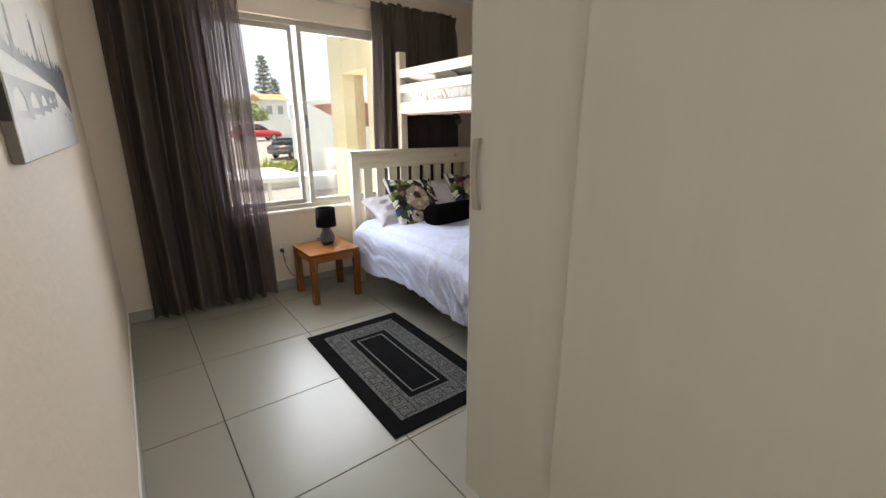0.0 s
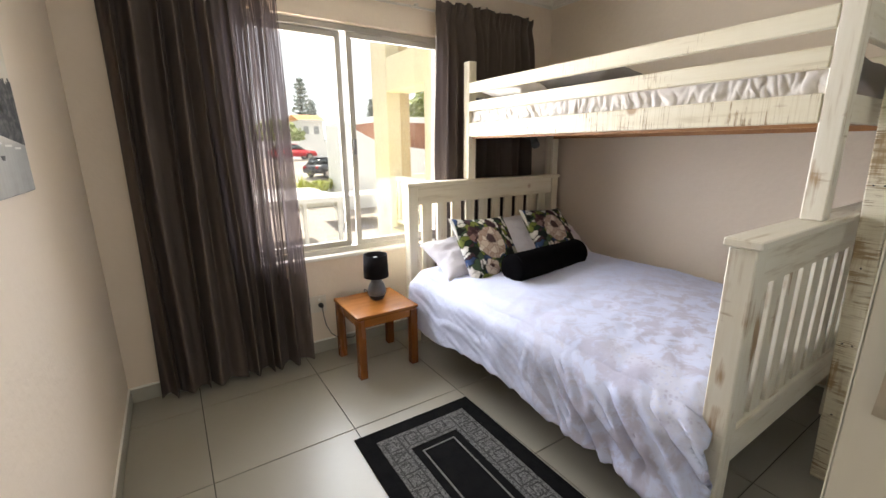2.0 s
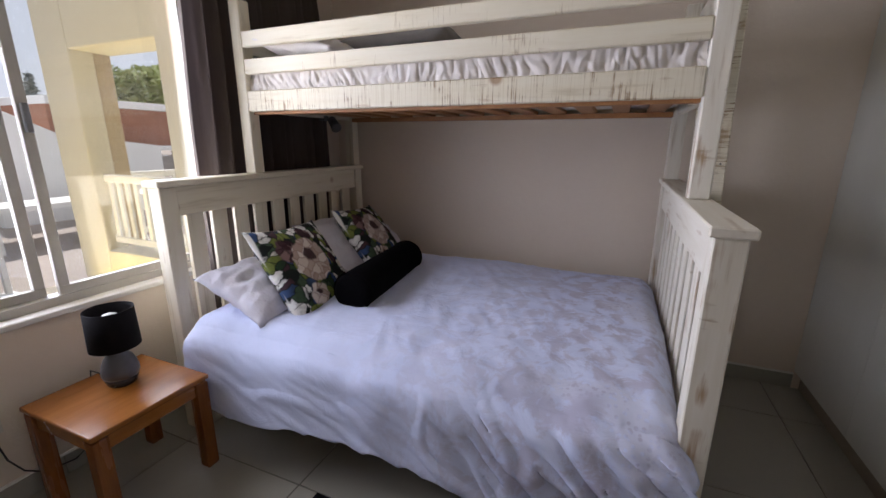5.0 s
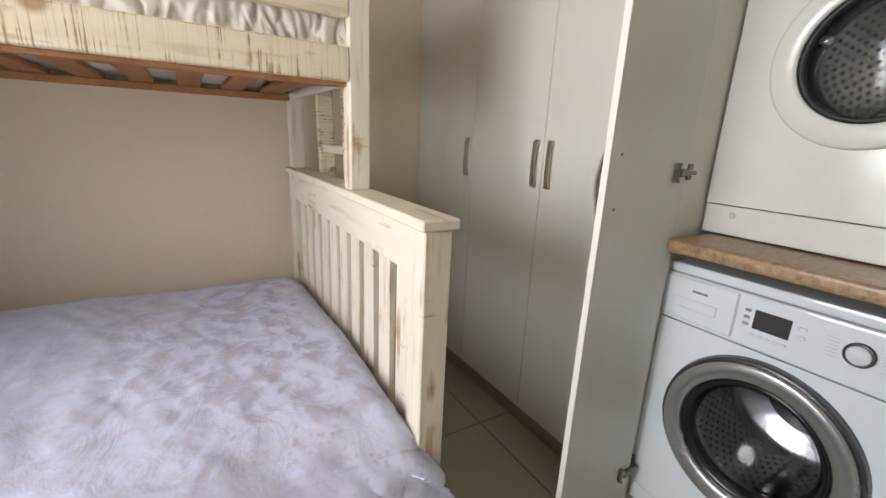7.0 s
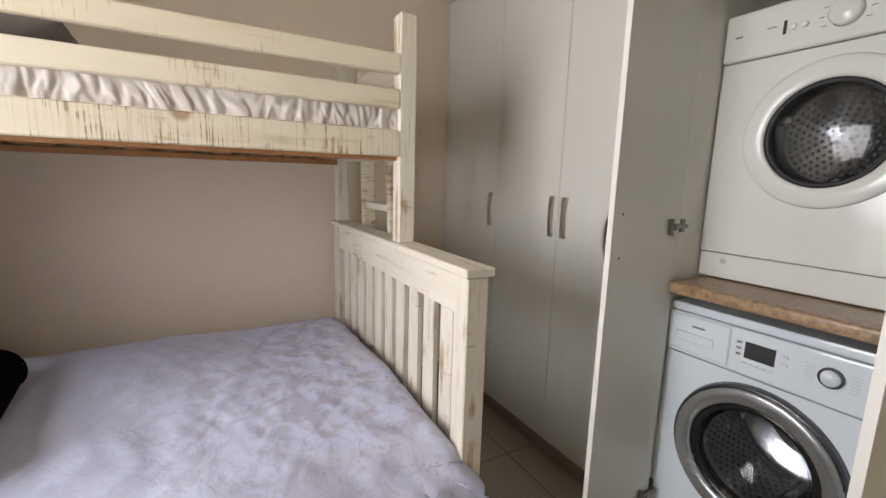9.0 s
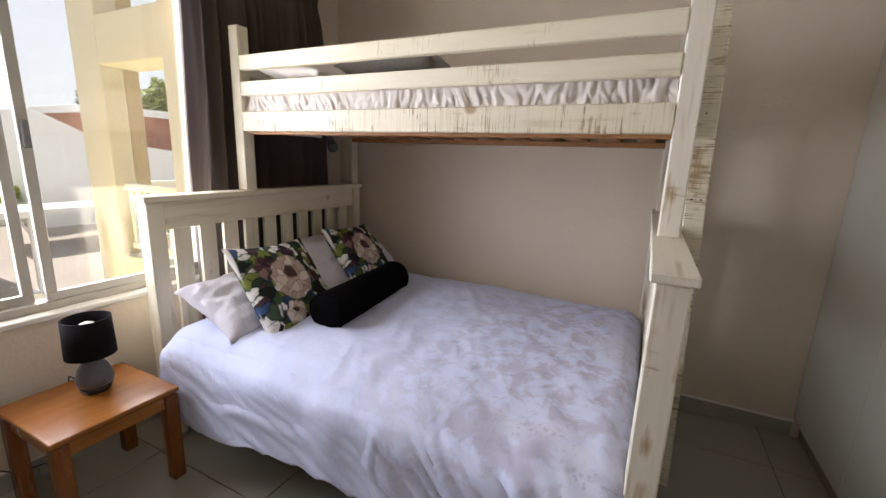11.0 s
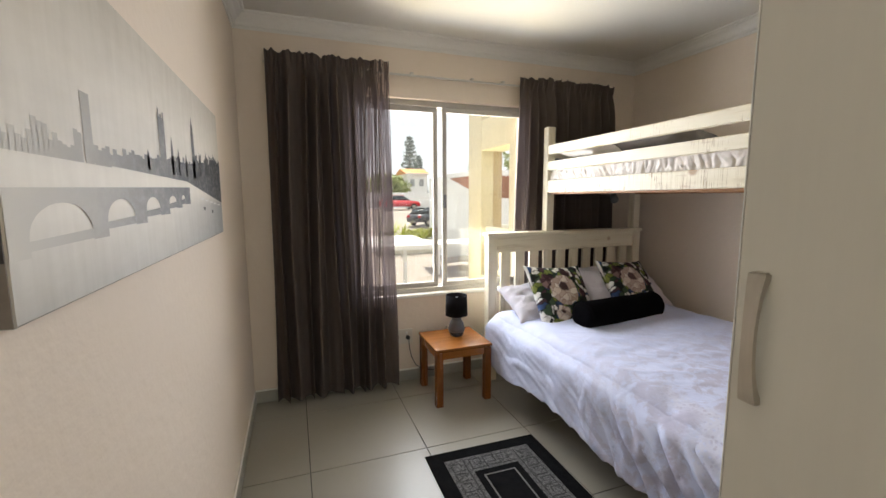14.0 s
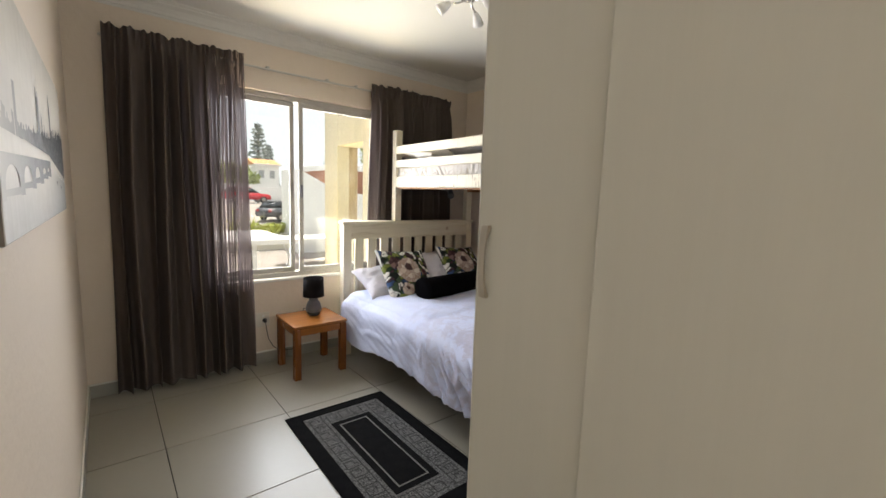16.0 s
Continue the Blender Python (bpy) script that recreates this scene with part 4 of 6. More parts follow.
def ladder():
    """Leaning ladder at the foot of the bunk, worn through to the wood."""
    ld = thing("ladder", (2.86, 1.6, 0), "heavily worn whitewashed wooden ladder against the bunk's foot", "ladder")
    top, foot = Vector((0, 1.652, 1.815)), Vector((0, 1.600, 0.0))
    for x in (2.670, 3.020):
        bm = box(x, x + 0.034, -0.034, 0.034, 0.0, 1.815, 0.004)
        for v in bm.verts:
            v.co.y += foot.y + (top.y - foot.y) * v.co.z / 1.815 - 0.008
        stile = part("stile", bm, M["lz"], ld)
        for k in range(5):
            z = 0.295 + k * 0.295
            y = foot.y + (top.y - foot.y) * z / 1.815 - 0.008
            for dy in (-0.014, 0.014) if k % 2 else (0.004,):
                part("nail", lathe([(0.0032, 0.0), (0.003, -0.001), (0.0, -0.0012)], (x, y + dy, z), 10, "x"), M["rubber"], stile)
    for k in range(5):
        z = 0.28 + k * 0.295
        y = foot.y + (top.y - foot.y) * z / 1.815 - 0.008
        part("rung", box(2.704, 3.020, y - 0.030, y + 0.030, z, z + 0.03, 0.004), M["wx"], ld)


ladder()


solid("mattress", box(BX0 + 0.03, BX1 - 0.02, YF1 + 0.006, YH0 - 0.006, 0.28, 0.47, 0.05, seg=3), M["sheet"], "white double mattress on the lower bunk", "mattress", smooth=True)


def upper_mattress():
    y0, y1, x0, x1, z0, z1 = YF0 + 0.050, YH0 + 0.016, UX0 + 0.034, UX1 - 0.034, 1.417, 1.60

    def f(u, v):
        # round the section by v, along the bed by u
        y = y0 + (y1 - y0) * u
        a = v * 4
        h = z1 + 0.012 * nz(y * 6, a * 2, 3) + 0.024 * max(0.0, min(1.0, 3 - abs(y - 2.25) * 4)) * (0.75 + 0.5 * nz(y * 26, 2, 6)) * math.exp(-((a - 1.15) / 0.3) ** 2)
        lean = max(-1.0, min(1.0, 6 * nz(y * 3.1, 8, 4)))
        slant = y + 0.060 * min(a, 1.0) * lean + 0.02 * nz(y * 7, a * 2, 12)
        gather = 0.008 * (0.45 - min(1, abs(nz(slant * 19, a * 1.2, 1)) * 5)) + 0.0065 * (0.45 - min(1, abs(nz(slant * 34 + 4, a * 2.0, 5)) * 5)) + 0.004 * nz(y * 45, a * 6, 9)
        if a < 1:
            return (x0 - 0.004 + gather * math.sin(math.pi * a) + 0.006 * nz(y * 20, a * 3), y + 0.02 * a + 0.012 * nz(y * 9, a * 3, 4), z0 + (h - 0.03 - z0) * a)
        if a < 3:
            t = (a - 1) / 2
            e = min(1, min(t, 1 - t) * 9)
            return (x0 + (x1 - x0) * t, y, h - 0.03 + 0.03 * math.sin(e * math.pi / 2) + 0.008 * nz(y * 9, t * 8, 7))
        return (x1, y, h - 0.03 - (h - 0.03 - z0) * (a - 3))
    bm = grid(460, 72, f)
    bmesh.ops.holes_fill(bm, edges=[e for e in bm.edges if e.is_boundary], sides=0)
    bmesh.ops.recalc_face_normals(bm, faces=bm.faces[:])
    ends = [fc for fc in bm.faces if len(fc.verts) > 4]
    bmesh.ops.split_edges(bm, edges=list({e for fc in ends for e in fc.edges}))
    return solid("mattress", bm, M["sheet"], "single mattress in a puckered pale sheet on the top bunk", "mattress", smooth=True)


upper_mattress()


def duvet():
    """Duvet over the lower bed, draped over the open side and tucked at the wall."""
    xe, x0, y0, y1 = BX1 - 0.03, 1.915, YF1 + 0.002, 3.50

    def f(u, v):
        y = y0 + (y1 - y0) * v
        puff = 0.016 * nz(u * 4, y * 2.6, 1) + 0.006 * nz(u * 12 + y * 3, y * 9, 2) + 0.0018 * (1 - abs(nz(u * 16 + y * 6, y * 9, 3)) * 4) + 0.002 * max(0.0, 1 - abs(nz(u * 5 - y * 2.2, y * 3.4, 14)) * 9)
        top = 0.545 + 0.02 * math.sin(math.pi * min(1, u * 1.4)) + puff
        top -= 0.035 * max(0, (v - 0.9) / 0.1) ** 2
        top -= 0.05 * max(0, (0.035 - v) / 0.035) ** 2
        if u < 0.62:
            t = u / 0.62
            x = xe + (x0 + 0.05 - xe) * t
            return (x, y, top - 0.05 * max(0, 1 - t * 9) ** 2)
        t = (u - 0.62) / 0.38
        hem = 0.225 + 0.022 * math.sin(y * 5.0 + 0.7) + 0.02 * nz(y * 3, 9) - 0.05 * max(0, (0.12 - v) / 0.12)
        fold = (0.006 * math.sin(y * 17 + 3 * nz(y * 2, 4)) + 0.013 * nz(y * 5, t * 1.5, 5) + 0.0030 * (1 - abs(nz(y * 8 + t * 5, t * 3, 8)) * 4) + 0.006 * max(0.0, 1 - abs(nz(y * 3.5 + t * 0.7, t * 1.5, 15)) * 8) + 0.026 * max(0, 0.42 - v) / 0.42 * (1 - abs(nz(y * 12 + t * 4, t * 2, 9)) * 4)) * min(1, t * 1.6)
        bulge = 0.055 * math.sin(min(1, t * 2.2) * math.pi / 2) + 0.015 * t
        drop = t - 0.10 * math.sin(math.pi * t)
        zz = top + (hem - top) * max(0.0, drop) if t > 0.12 else top - (top - hem) * 0.6 * t * t / 0.12
        edge = max(0, (0.07 - v) / 0.07)
        return (x0 + 0.05 - min(1, t * 4) * 0.05 - bulge - fold - 0.012 * edge, y + 0.015 * nz(y * 8, t * 3, 6) * (1 - edge) - 0.075 * edge * min(1, t * 2), zz)
    bm = grid(200, 300, f)
    ob = solid("duvet", bm, M["duvet"], "white-lilac printed duvet, slightly rumpled, draped over the open side", "duvet", smooth=True)
    so = ob.modifiers.new("thickness", "SOLIDIFY")
    so.thickness, so.offset = 0.022, -1
    part("hem", tube([f(1.0, k / 90) for k in range(91)], 0.005, 6), M["pillow"], ob, "white stitched hem", True)
    return ob


duvet()


def stuffed(name, w, h, t, m, mat, label, category, seed=0.0, wrinkle=0.006, group="", sag=0.0):
    """A stuffed cushion with pinched seams and corners, in its own plane."""
    bm = bmesh.new()
    nn = 36
    sides = []
    for s in (1, -1):
        rows = []
        for j in range(nn + 1):
            row = []
            for i in range(nn + 1):
                u, v = 2 * i / nn - 1, 2 * j / nn - 1
                k = max(0.0, (1 - abs(u) ** 2.6)) ** 0.55 * max(0.0, (1 - abs(v) ** 2.6)) ** 0.55
                pin = 1 - 0.10 * (1 - u * u) * abs(v) ** 4
                pin2 = 1 - 0.10 * (1 - v * v) * abs(u) ** 4
                edge = max(abs(u), abs(v)) > 0.999
                wr = 0 if edge else wrinkle * (nz(u * 3 + seed, v * 3, s) + 0.6 * nz(u * 9 + seed, v * 5, s * 3)) * (0.4 + k)
                row.append(bm.verts.new((u * w / 2 * pin2, v * h / 2 * pin - sag * (1 - u * u) * v, s * (t / 2 * k) + wr)))
            rows.append(row)
        for a, b in zip(rows, rows[1:]):
            for i in range(nn):
                bm.faces.new((a[i], a[i + 1], b[i + 1], b[i]) if s > 0 else (a[i], b[i], b[i + 1], a[i + 1]))
    bmesh.ops.remove_doubles(bm, verts=bm.verts[:], dist=0.0004)
    ob = solid(name, bm, mat, label, category, "", group, True)
    ob.matrix_world = m
    return ob


def leaning(c, right, up):
    """A pose whose x runs along right and y along up."""
    x = Vector(right).normalized()
    z = x.cross(Vector(up)).normalized()
    y = z.cross(x)
    return Matrix(((x.x, y.x, z.x, c[0]), (x.y, y.y, z.y, c[1]), (x.z, y.z, z.z, c[2]), (0, 0, 0, 1)))


stuffed("pillow", 0.66, 0.37, 0.17, leaning((2.236, 3.318, 0.640), (1, 0.02, 0.0), (-0.06, 0.88, 0.40)), M["pillow"], "white cotton pillow propped against the headboard", "pillow", 1.0, 0.020, "pillows on the lower bed")
stuffed("pillow", 0.70, 0.46, 0.17, leaning((2.89, 3.36, 0.675), (1, -0.02, 0.0), (0, 0.78, 0.58)), M["pillow"], "white cotton pillow propped against the headboard", "pillow", 5.0, 0.020, "pillows on the lower bed")
stuffed("cushion", 0.50, 0.475, 0.13, leaning((2.262, 3.206, 0.688), (1, 0.13, -0.075), (-0.05, 0.56, 0.82)), M["floral"], "square linen cushion printed with large cream roses", "cushion", 2.0, 0.005, "floral cushions on the lower bed")
stuffed("cushion", 0.50, 0.44, 0.13, leaning((2.89, 3.262, 0.700), (1, 0.15, -0.08), (0.05, 0.58, 0.74)), M["floral"], "square linen cushion printed with large cream roses", "cushion", 8.0, 0.005, "floral cushions on the lower bed")


def bolster():
    a, b, r = Vector((2.200, 2.930, 0.642)), Vector((2.835, 3.000, 0.637)), 0.088
    d = (b - a).normalized()
    side, n = d.cross((0, 0, 1)).normalized(), 40
    up = side.cross(d)
    bm = bmesh.new()
    prof = [(-0.004, 0.0), (-0.012, 0.35), (-0.006, 0.78), (0.012, 0.95), (0.04, 1.0)]
    prof = prof + [(k / 10, 1.0) for k in range(1, 10)] + [(0.96, 1.0), (0.988, 0.95), (1.006, 0.78), (1.012, 0.35), (1.004, 0.0)]
    rings = []
    for t, k in prof:
        rings.append([bm.verts.new(a + (b - a) * t + (r * max(k, 0.01) * (1 + 0.03 * nz(t * 6, math.cos(q) * 2, math.sin(q) * 2))) * (math.cos(q) * side + 0.95 * math.sin(q) * up)) for q in (2 * math.pi * j / n for j in range(n))])
    for p, q in zip(rings, rings[1:]):
        for j in range(n):
            bm.faces.new((p[j], p[(j + 1) % n], q[(j + 1) % n], q[j]))
    bm.faces.new(rings[0])
    bm.faces.new(rings[-1])
    bmesh.ops.recalc_face_normals(bm, faces=bm.faces[:])
    roll = solid("bolster", bm, M["velvet"], "black velvet bolster in front of the cushions", "bolster", smooth=True)
    for t in (0.018, 0.982):
        c = a + (b - a) * t
        part("piping", tube([c + 1.0 * r * (math.cos(q) * side + 0.95 * math.sin(q) * up) for q in (2 * math.pi * j / 32 for j in range(33))], 0.004, 6), M["velvet"], roll, "", True)


bolster()
stuffed("pillow", 0.62, 0.42, 0.13, pose(2.68, 3.33, 1.66, 8, 0, 4), M["sheet"], "pale pillow lying on the top bunk", "pillow", 3.0, 0.01)
stuffed("pillow", 0.60, 0.42, 0.16, pose(2.78, 2.92, 1.672, 10, 0, 82), M["grey_pillow"], "grey pillow lying on the top bunk", "pillow", 6.0, 0.012)

# ---- bedside table ----
def bedside_table():
    t = thing("bedside_table", (1.603, 3.515, 0), "small square varnished teak table beside the bed", "table")
    x0, x1, y0, y1, z = 1.405, 1.802, 3.318, 3.712, 0.392
    part("tabletop", box(x0, x1, y0, y1, z - 0.020, z, 0.008, seg=4), M["teak"], t)
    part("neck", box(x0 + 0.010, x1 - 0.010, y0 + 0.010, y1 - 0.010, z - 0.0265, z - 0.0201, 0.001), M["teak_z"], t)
    a, w = 0.005, 0.047
    z -= 0.0045
    for x in (x0 + a, x1 - a - w):
        for y in (y0 + a, y1 - a - w):
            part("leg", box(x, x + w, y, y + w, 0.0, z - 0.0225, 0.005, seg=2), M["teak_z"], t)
    for y in (y0 + 0.016, y1 - 0.038):
        part("apron", box(x0 + a + w, x1 - a - w, y, y + 0.022, z - 0.072, z - 0.0225, 0.002), M["teak"], t)
    for x in (x0 + 0.016, x1 - 0.038):
        part("apron", box(x, x + 0.022, y0 + a + w, y1 - a - w, z - 0.072, z - 0.0225, 0.002), M["teak"], t)


bedside_table()


def table_lamp():
    c = (1.638, 3.555, 0.392)
    t = thing("table_lamp", c, "small table lamp with a grey ceramic foot and black drum shade", "lamp")
    base = part("foot", lathe([(0.0, 0.0), (0.042, 0.0), (0.046, 0.005), (0.049, 0.016), (0.0535, 0.030)], c, 32), M["ceramic_dark"], t, "dark glazed lower foot", True)
    part("body", lathe([(0.0535, 0.0305), (0.0580, 0.042), (0.0580, 0.056), (0.052, 0.082), (0.044, 0.102), (0.036, 0.112), (0.033, 0.120), (0.033, 0.132), (0.027, 0.138), (0.0, 0.139)], c, 32), M["ceramic"], t, "grey matt ceramic body", True)
    part("neck", lathe([(0.012, 0.1395), (0.012, 0.175)], c, 16), M["plastic"], t)
    shade = lathe([(0.075, 0.146), (0.078, 0.146), (0.074, 0.288), (0.071, 0.288)], c, 40, "z", True)
    part("shade", shade, M["black"], t, "black fabric drum shade", True)
    part("bulb", lathe([(0.0105, 0.176), (0.014, 0.192), (0.028, 0.226), (0.030, 0.246), (0.022, 0.266), (0.0, 0.275)], c, 20), M["bulb"], t, "white opal bulb, unlit", True)
    ring = bmesh.new()
    for k in range(3):
        a = 2 * math.pi * k / 3
        tube([(c[0], c[1], c[2] + 0.175), (c[0] + 0.073 * math.cos(a), c[1] + 0.073 * math.sin(a), c[2] + 0.158)], 0.0015, 6, ring)
    part("shade_ring", ring, M["steel"], t)


M["ceramic_dark"] = surface("dark_glazed_ceramic", (0.018, 0.018, 0.02), (0.035, 0.035, 0.038), 0.2, 8.0, relief=0)
table_lamp()


def socket_outlet():
    s = thing("wall_socket", (1.30, YN - 0.01, 0.33), "white double wall socket with a plug in it", "socket")
    part("plate", box(1.225, 1.385, YN - 0.012, YN - 0.0005, 0.285, 0.395, 0.004, seg=2), M["cream_plastic"], s)
    for dx in (-0.036, 0.0, 0.030):
        part("pin_hole", lathe([(0.006, 0), (0.006, 0.0006)], (1.262 + dx * 0.5, YN - 0.0128, 0.342 + (0.016 if dx == 0 else 0)), 10, "y"), M["rubber"], s)
    part("switch", box(1.33, 1.348, YN - 0.016, YN - 0.0122, 0.358, 0.378, 0.002), M["plastic"], s)
    p = part("plug", lathe([(0.0, 0), (0.011, 0.002), (0.015, 0.016), (0.016, 0.030), (0.014, 0.036)], (1.345, YN - 0.049, 0.335), 18, "y"), M["rubber"], s, "small black plug", True)
    pts = [(1.345, YN - 0.05, 0.33), (1.347, YN - 0.055, 0.28), (1.362, YN - 0.05, 0.20), (1.395, YN - 0.045, 0.13), (1.44, YN - 0.05, 0.09), (1.53, YN - 0.06, 0.075), (1.60, YN - 0.07, 0.12), (1.615, YN - 0.075, 0.30), (1.62, YN - 0.095, 0.41), (1.632, 3.67, 0.400), (1.638, 3.600, 0.397)]
    part("cable", tube(pts, 0.003, 6), M["rubber"], p, "thin black lamp cable", True)


socket_outlet()


def wall_spot():
    """Clip-on reading light under the upper bunk's head rail."""
    s = thing("reading_lamp", (2.95, 3.60, 1.386), "small grey clip-on reading lamp under the top bunk's rail", "lamp")
    part("clip", box(2.935, 2.975, 3.588, 3.628, 1.372, 1.400, 0.004), M["spot_grey"], s)
    part("arm", tube([(2.955, 3.59, 1.38), (2.955, 3.565, 1.365), (2.95, 3.545, 1.362)], 0.006, 8), M["spot_grey"], s, "", True)
    d, c = Vector((-0.30, -0.50, -0.42)).normalized(), Vector((2.95, 3.54, 1.360))
    part("head", tube([c - d * 0.035, c - d * 0.03, c + d * 0.02, c + d * 0.055, c + d * 0.058], [0.014, 0.024, 0.027, 0.031, 0.028], 20), M["spot_grey"], s, "", True)


M["spot_grey"] = surface("satin_grey_metal", (0.12, 0.12, 0.125), (0.17, 0.17, 0.175), 0.35, 6.0, relief=0, metal=0.6)
wall_spot()


# ---- curtains ----
def curtain(x0, x1, yc, z0, z1, folds, seed, label):
    """A gathered curtain: pinched heading, deep folds that wander and spread a little downwards."""
    def f(u, v):
        z = z1 + (z0 - z1) * v
        head = max(0.0, 1 - v / 0.055)
        xx = x0 + (x1 - x0) * u
        ph = 2 * math.pi * folds * u + 2.6 * nz(u * 4 + seed, v * 1.0, 2) + 1.5 * nz(u * 10, v * 0.6, seed)
        amp = (0.046 + 0.034 * nz(u * 7, seed, 4)) * (1 - 0.72 * math.exp(-((v / 0.085) ** 2))) * (0.95 + 0.1 * v - 0.25 * max(0, v - 0.9) * 10)
        y = yc + amp * (math.sin(ph) + 0.28 * math.sin(2 * ph + 1.0 + 3 * nz(u * 5, v * 0.5, seed))) + 0.012 * nz(u * 9, v * 3, seed + 9)
        y += head * (0.017 * math.sin(2 * math.pi * folds * 2.3 * u + 2 * nz(u * 9, 1, seed)) - 0.010) + 0.010 * math.exp(-(((v - 0.04) / 0.012) ** 2))
        spread = 0.015 * math.sin(ph * 0.5) + 0.008 * nz(u * 20, v * 2, seed)
        zz = z + (0.022 * nz(u * 22, 0, seed) + 0.007 * math.sin(2 * math.pi * folds * 2.3 * u)) * head + 0.005 * nz(u * 3, 3, seed) * max(0, v - 0.9) * 10
        return (xx + spread * (0.3 + 0.7 * v) + 0.06 * v * (u - 0.45), y, zz)
    bm = grid(330, 60, f)
    return solid("curtain", bm, M["curtain"], label, "curtain", "", "curtains at the window", True)


curtain(0.475, 1.225, YN - 0.095, 0.030, 2.232, 10, 1.3, "dark taupe sheer gathered curtain hanging to the floor, drawn aside")
curtain(2.215, 3.075, YN - 0.080, 0.030, 2.232, 12, 6.1, "dark taupe sheer gathered curtain hanging behind the bunk bed")
rail = thing("curtain_rail", (1.75, YN - 0.05, 2.19), "white curtain rail over the window", "curtain rail")
part("track", box(0.46, 3.09, YN - 0.042, YN - 0.026, 2.176, 2.188, 0.003), M["rod"], rail)
for x in (0.60, 1.40, 1.85, 2.10, 2.95):
    part("bracket", box(x - 0.01, x + 0.01, YN - 0.042, YN - 0.0005, 2.193, 2.203, 0.001), M["rod"], rail)


# ---- rug ----
def rug_fabric():
    m, n, l, p = nodes_of("woven_rug_grey")
    v = coords(n, l)
    br = n.new("ShaderNodeTexBrick")
    br.inputs["Scale"].default_value, br.offset = 30, 0.5
    br.inputs["Mortar Size"].default_value = 0.08
    br.inputs["Color1"].default_value, br.inputs["Color2"].default_value = (0.13, 0.13, 0.127, 1), (0.035, 0.035, 0.035, 1)
    br.inputs["Mortar"].default_value = (0.02, 0.02, 0.02, 1)
    l.new(mix(n, l, 0.006, v, noise_tex(n, l, v, 40, 2), "ADD"), br.inputs["Vector"])
    fleck = ramp(n, l, noise_tex(n, l, v, 160, 3, 0.7), [(0.42, (0.015, 0.015, 0.015)), (0.58, (0.24, 0.24, 0.235))])
    l.new(mix(n, l, 0.60, br.outputs["Color"], fleck), p.inputs["Base Color"])
    p.inputs["Roughness"].default_value = 0.95
    bump(n, l, noise_tex(n, l, v, 220, 2), 0.6, 0.003, p)
    return m


M["rug_grey"] = rug_fabric()
M["rug_black"] = surface("woven_rug_black", (0.004, 0.004, 0.005), (0.010, 0.010, 0.010), 0.98, 20.0, 250.0, 0.6, 0.003, spec=0.06)
M["rug_key"] = surface("woven_rug_charcoal", (0.010, 0.010, 0.010), (0.085, 0.085, 0.083), 0.97, 90.0, 260.0, 0.6, 0.003, spec=0.06)
M["rug_line"] = surface("woven_rug_line", (0.12, 0.12, 0.115), (0.22, 0.22, 0.21), 0.95, 60.0, 250.0, 0.6, 0.003, spec=0.15)


def rug():
    r = new("rug")
    r.matrix_world = pose(1.494, 2.309, 0.0, 0, 0, -0.75)
    tagged(r, "black and grey woven rug with bordered rectangles", "rug")
    W, L = 0.317, 0.5475

    def plate(name, w, l, z0, z1, mat):
        ob = mesh_ob(name, box(-w, w, -l, l, z0, z1, 0.0015), mat)
        ob.parent = r

    def band(name, w, l, t, z0, z1, mat):
        bm = box(-w, w, l - t, l, z0, z1, 0.001)
        box(-w, w, -l, -l + t, z0, z1, 0.001, bm)
        box(-w, -w + t, -l + t, l - t, z0, z1, 0.001, bm)
        box(w - t, w, -l + t, l - t, z0, z1, 0.001, bm)
        ob = mesh_ob(name, bm, mat)
        ob.parent = r
    plate("backing", W, L, 0.0005, 0.0075, M["rug_black"])
    band("grey_border", W - 0.078, L - 0.078, 0.118, 0.0076, 0.0092, M["rug_grey"])
    band("fine_line", W - 0.232, L - 0.232, 0.008, 0.0076, 0.0090, M["rug_line"])
    # woven key pattern round the grey border
    key = bmesh.new()
    lines = ((0.0, 0.15, 0.0, 0.85), (0.0, 0.85, 0.74, 0.85), (0.74, 0.40, 0.74, 0.85), (0.36, 0.40, 0.74, 0.40), (0.0, 0.15, 1.0, 0.15))

    def strokes(n, a0, a1, place):
        step = (a1 - a0) / n
        for k in range(n):
            for u0, v0, u1, v1 in lines:
                p, q = place(a0 + step * (k + u0), v0), place(a0 + step * (k + u1), v1)
                box(min(p[0], q[0]) - 0.003, max(p[0], q[0]) + 0.003, min(p[1], q[1]) - 0.003, max(p[1], q[1]) + 0.003, 0.0093, 0.0099, bm=key)
    for s in (-1, 1):
        strokes(12, -0.45, 0.45, lambda a, v: (s * (0.128 + 0.105 * v), a))
        strokes(3, -0.115, 0.115, lambda a, v: (a, s * (0.355 + 0.105 * v)))
    pattern = mesh_ob("key_pattern", key, M["rug_key"])
    pattern.parent = r
    tagged(pattern, kind="stuff")
    plate("centre_field", W - 0.244, L - 0.244, 0.0076, 0.0088, M["rug_black"])


rug()


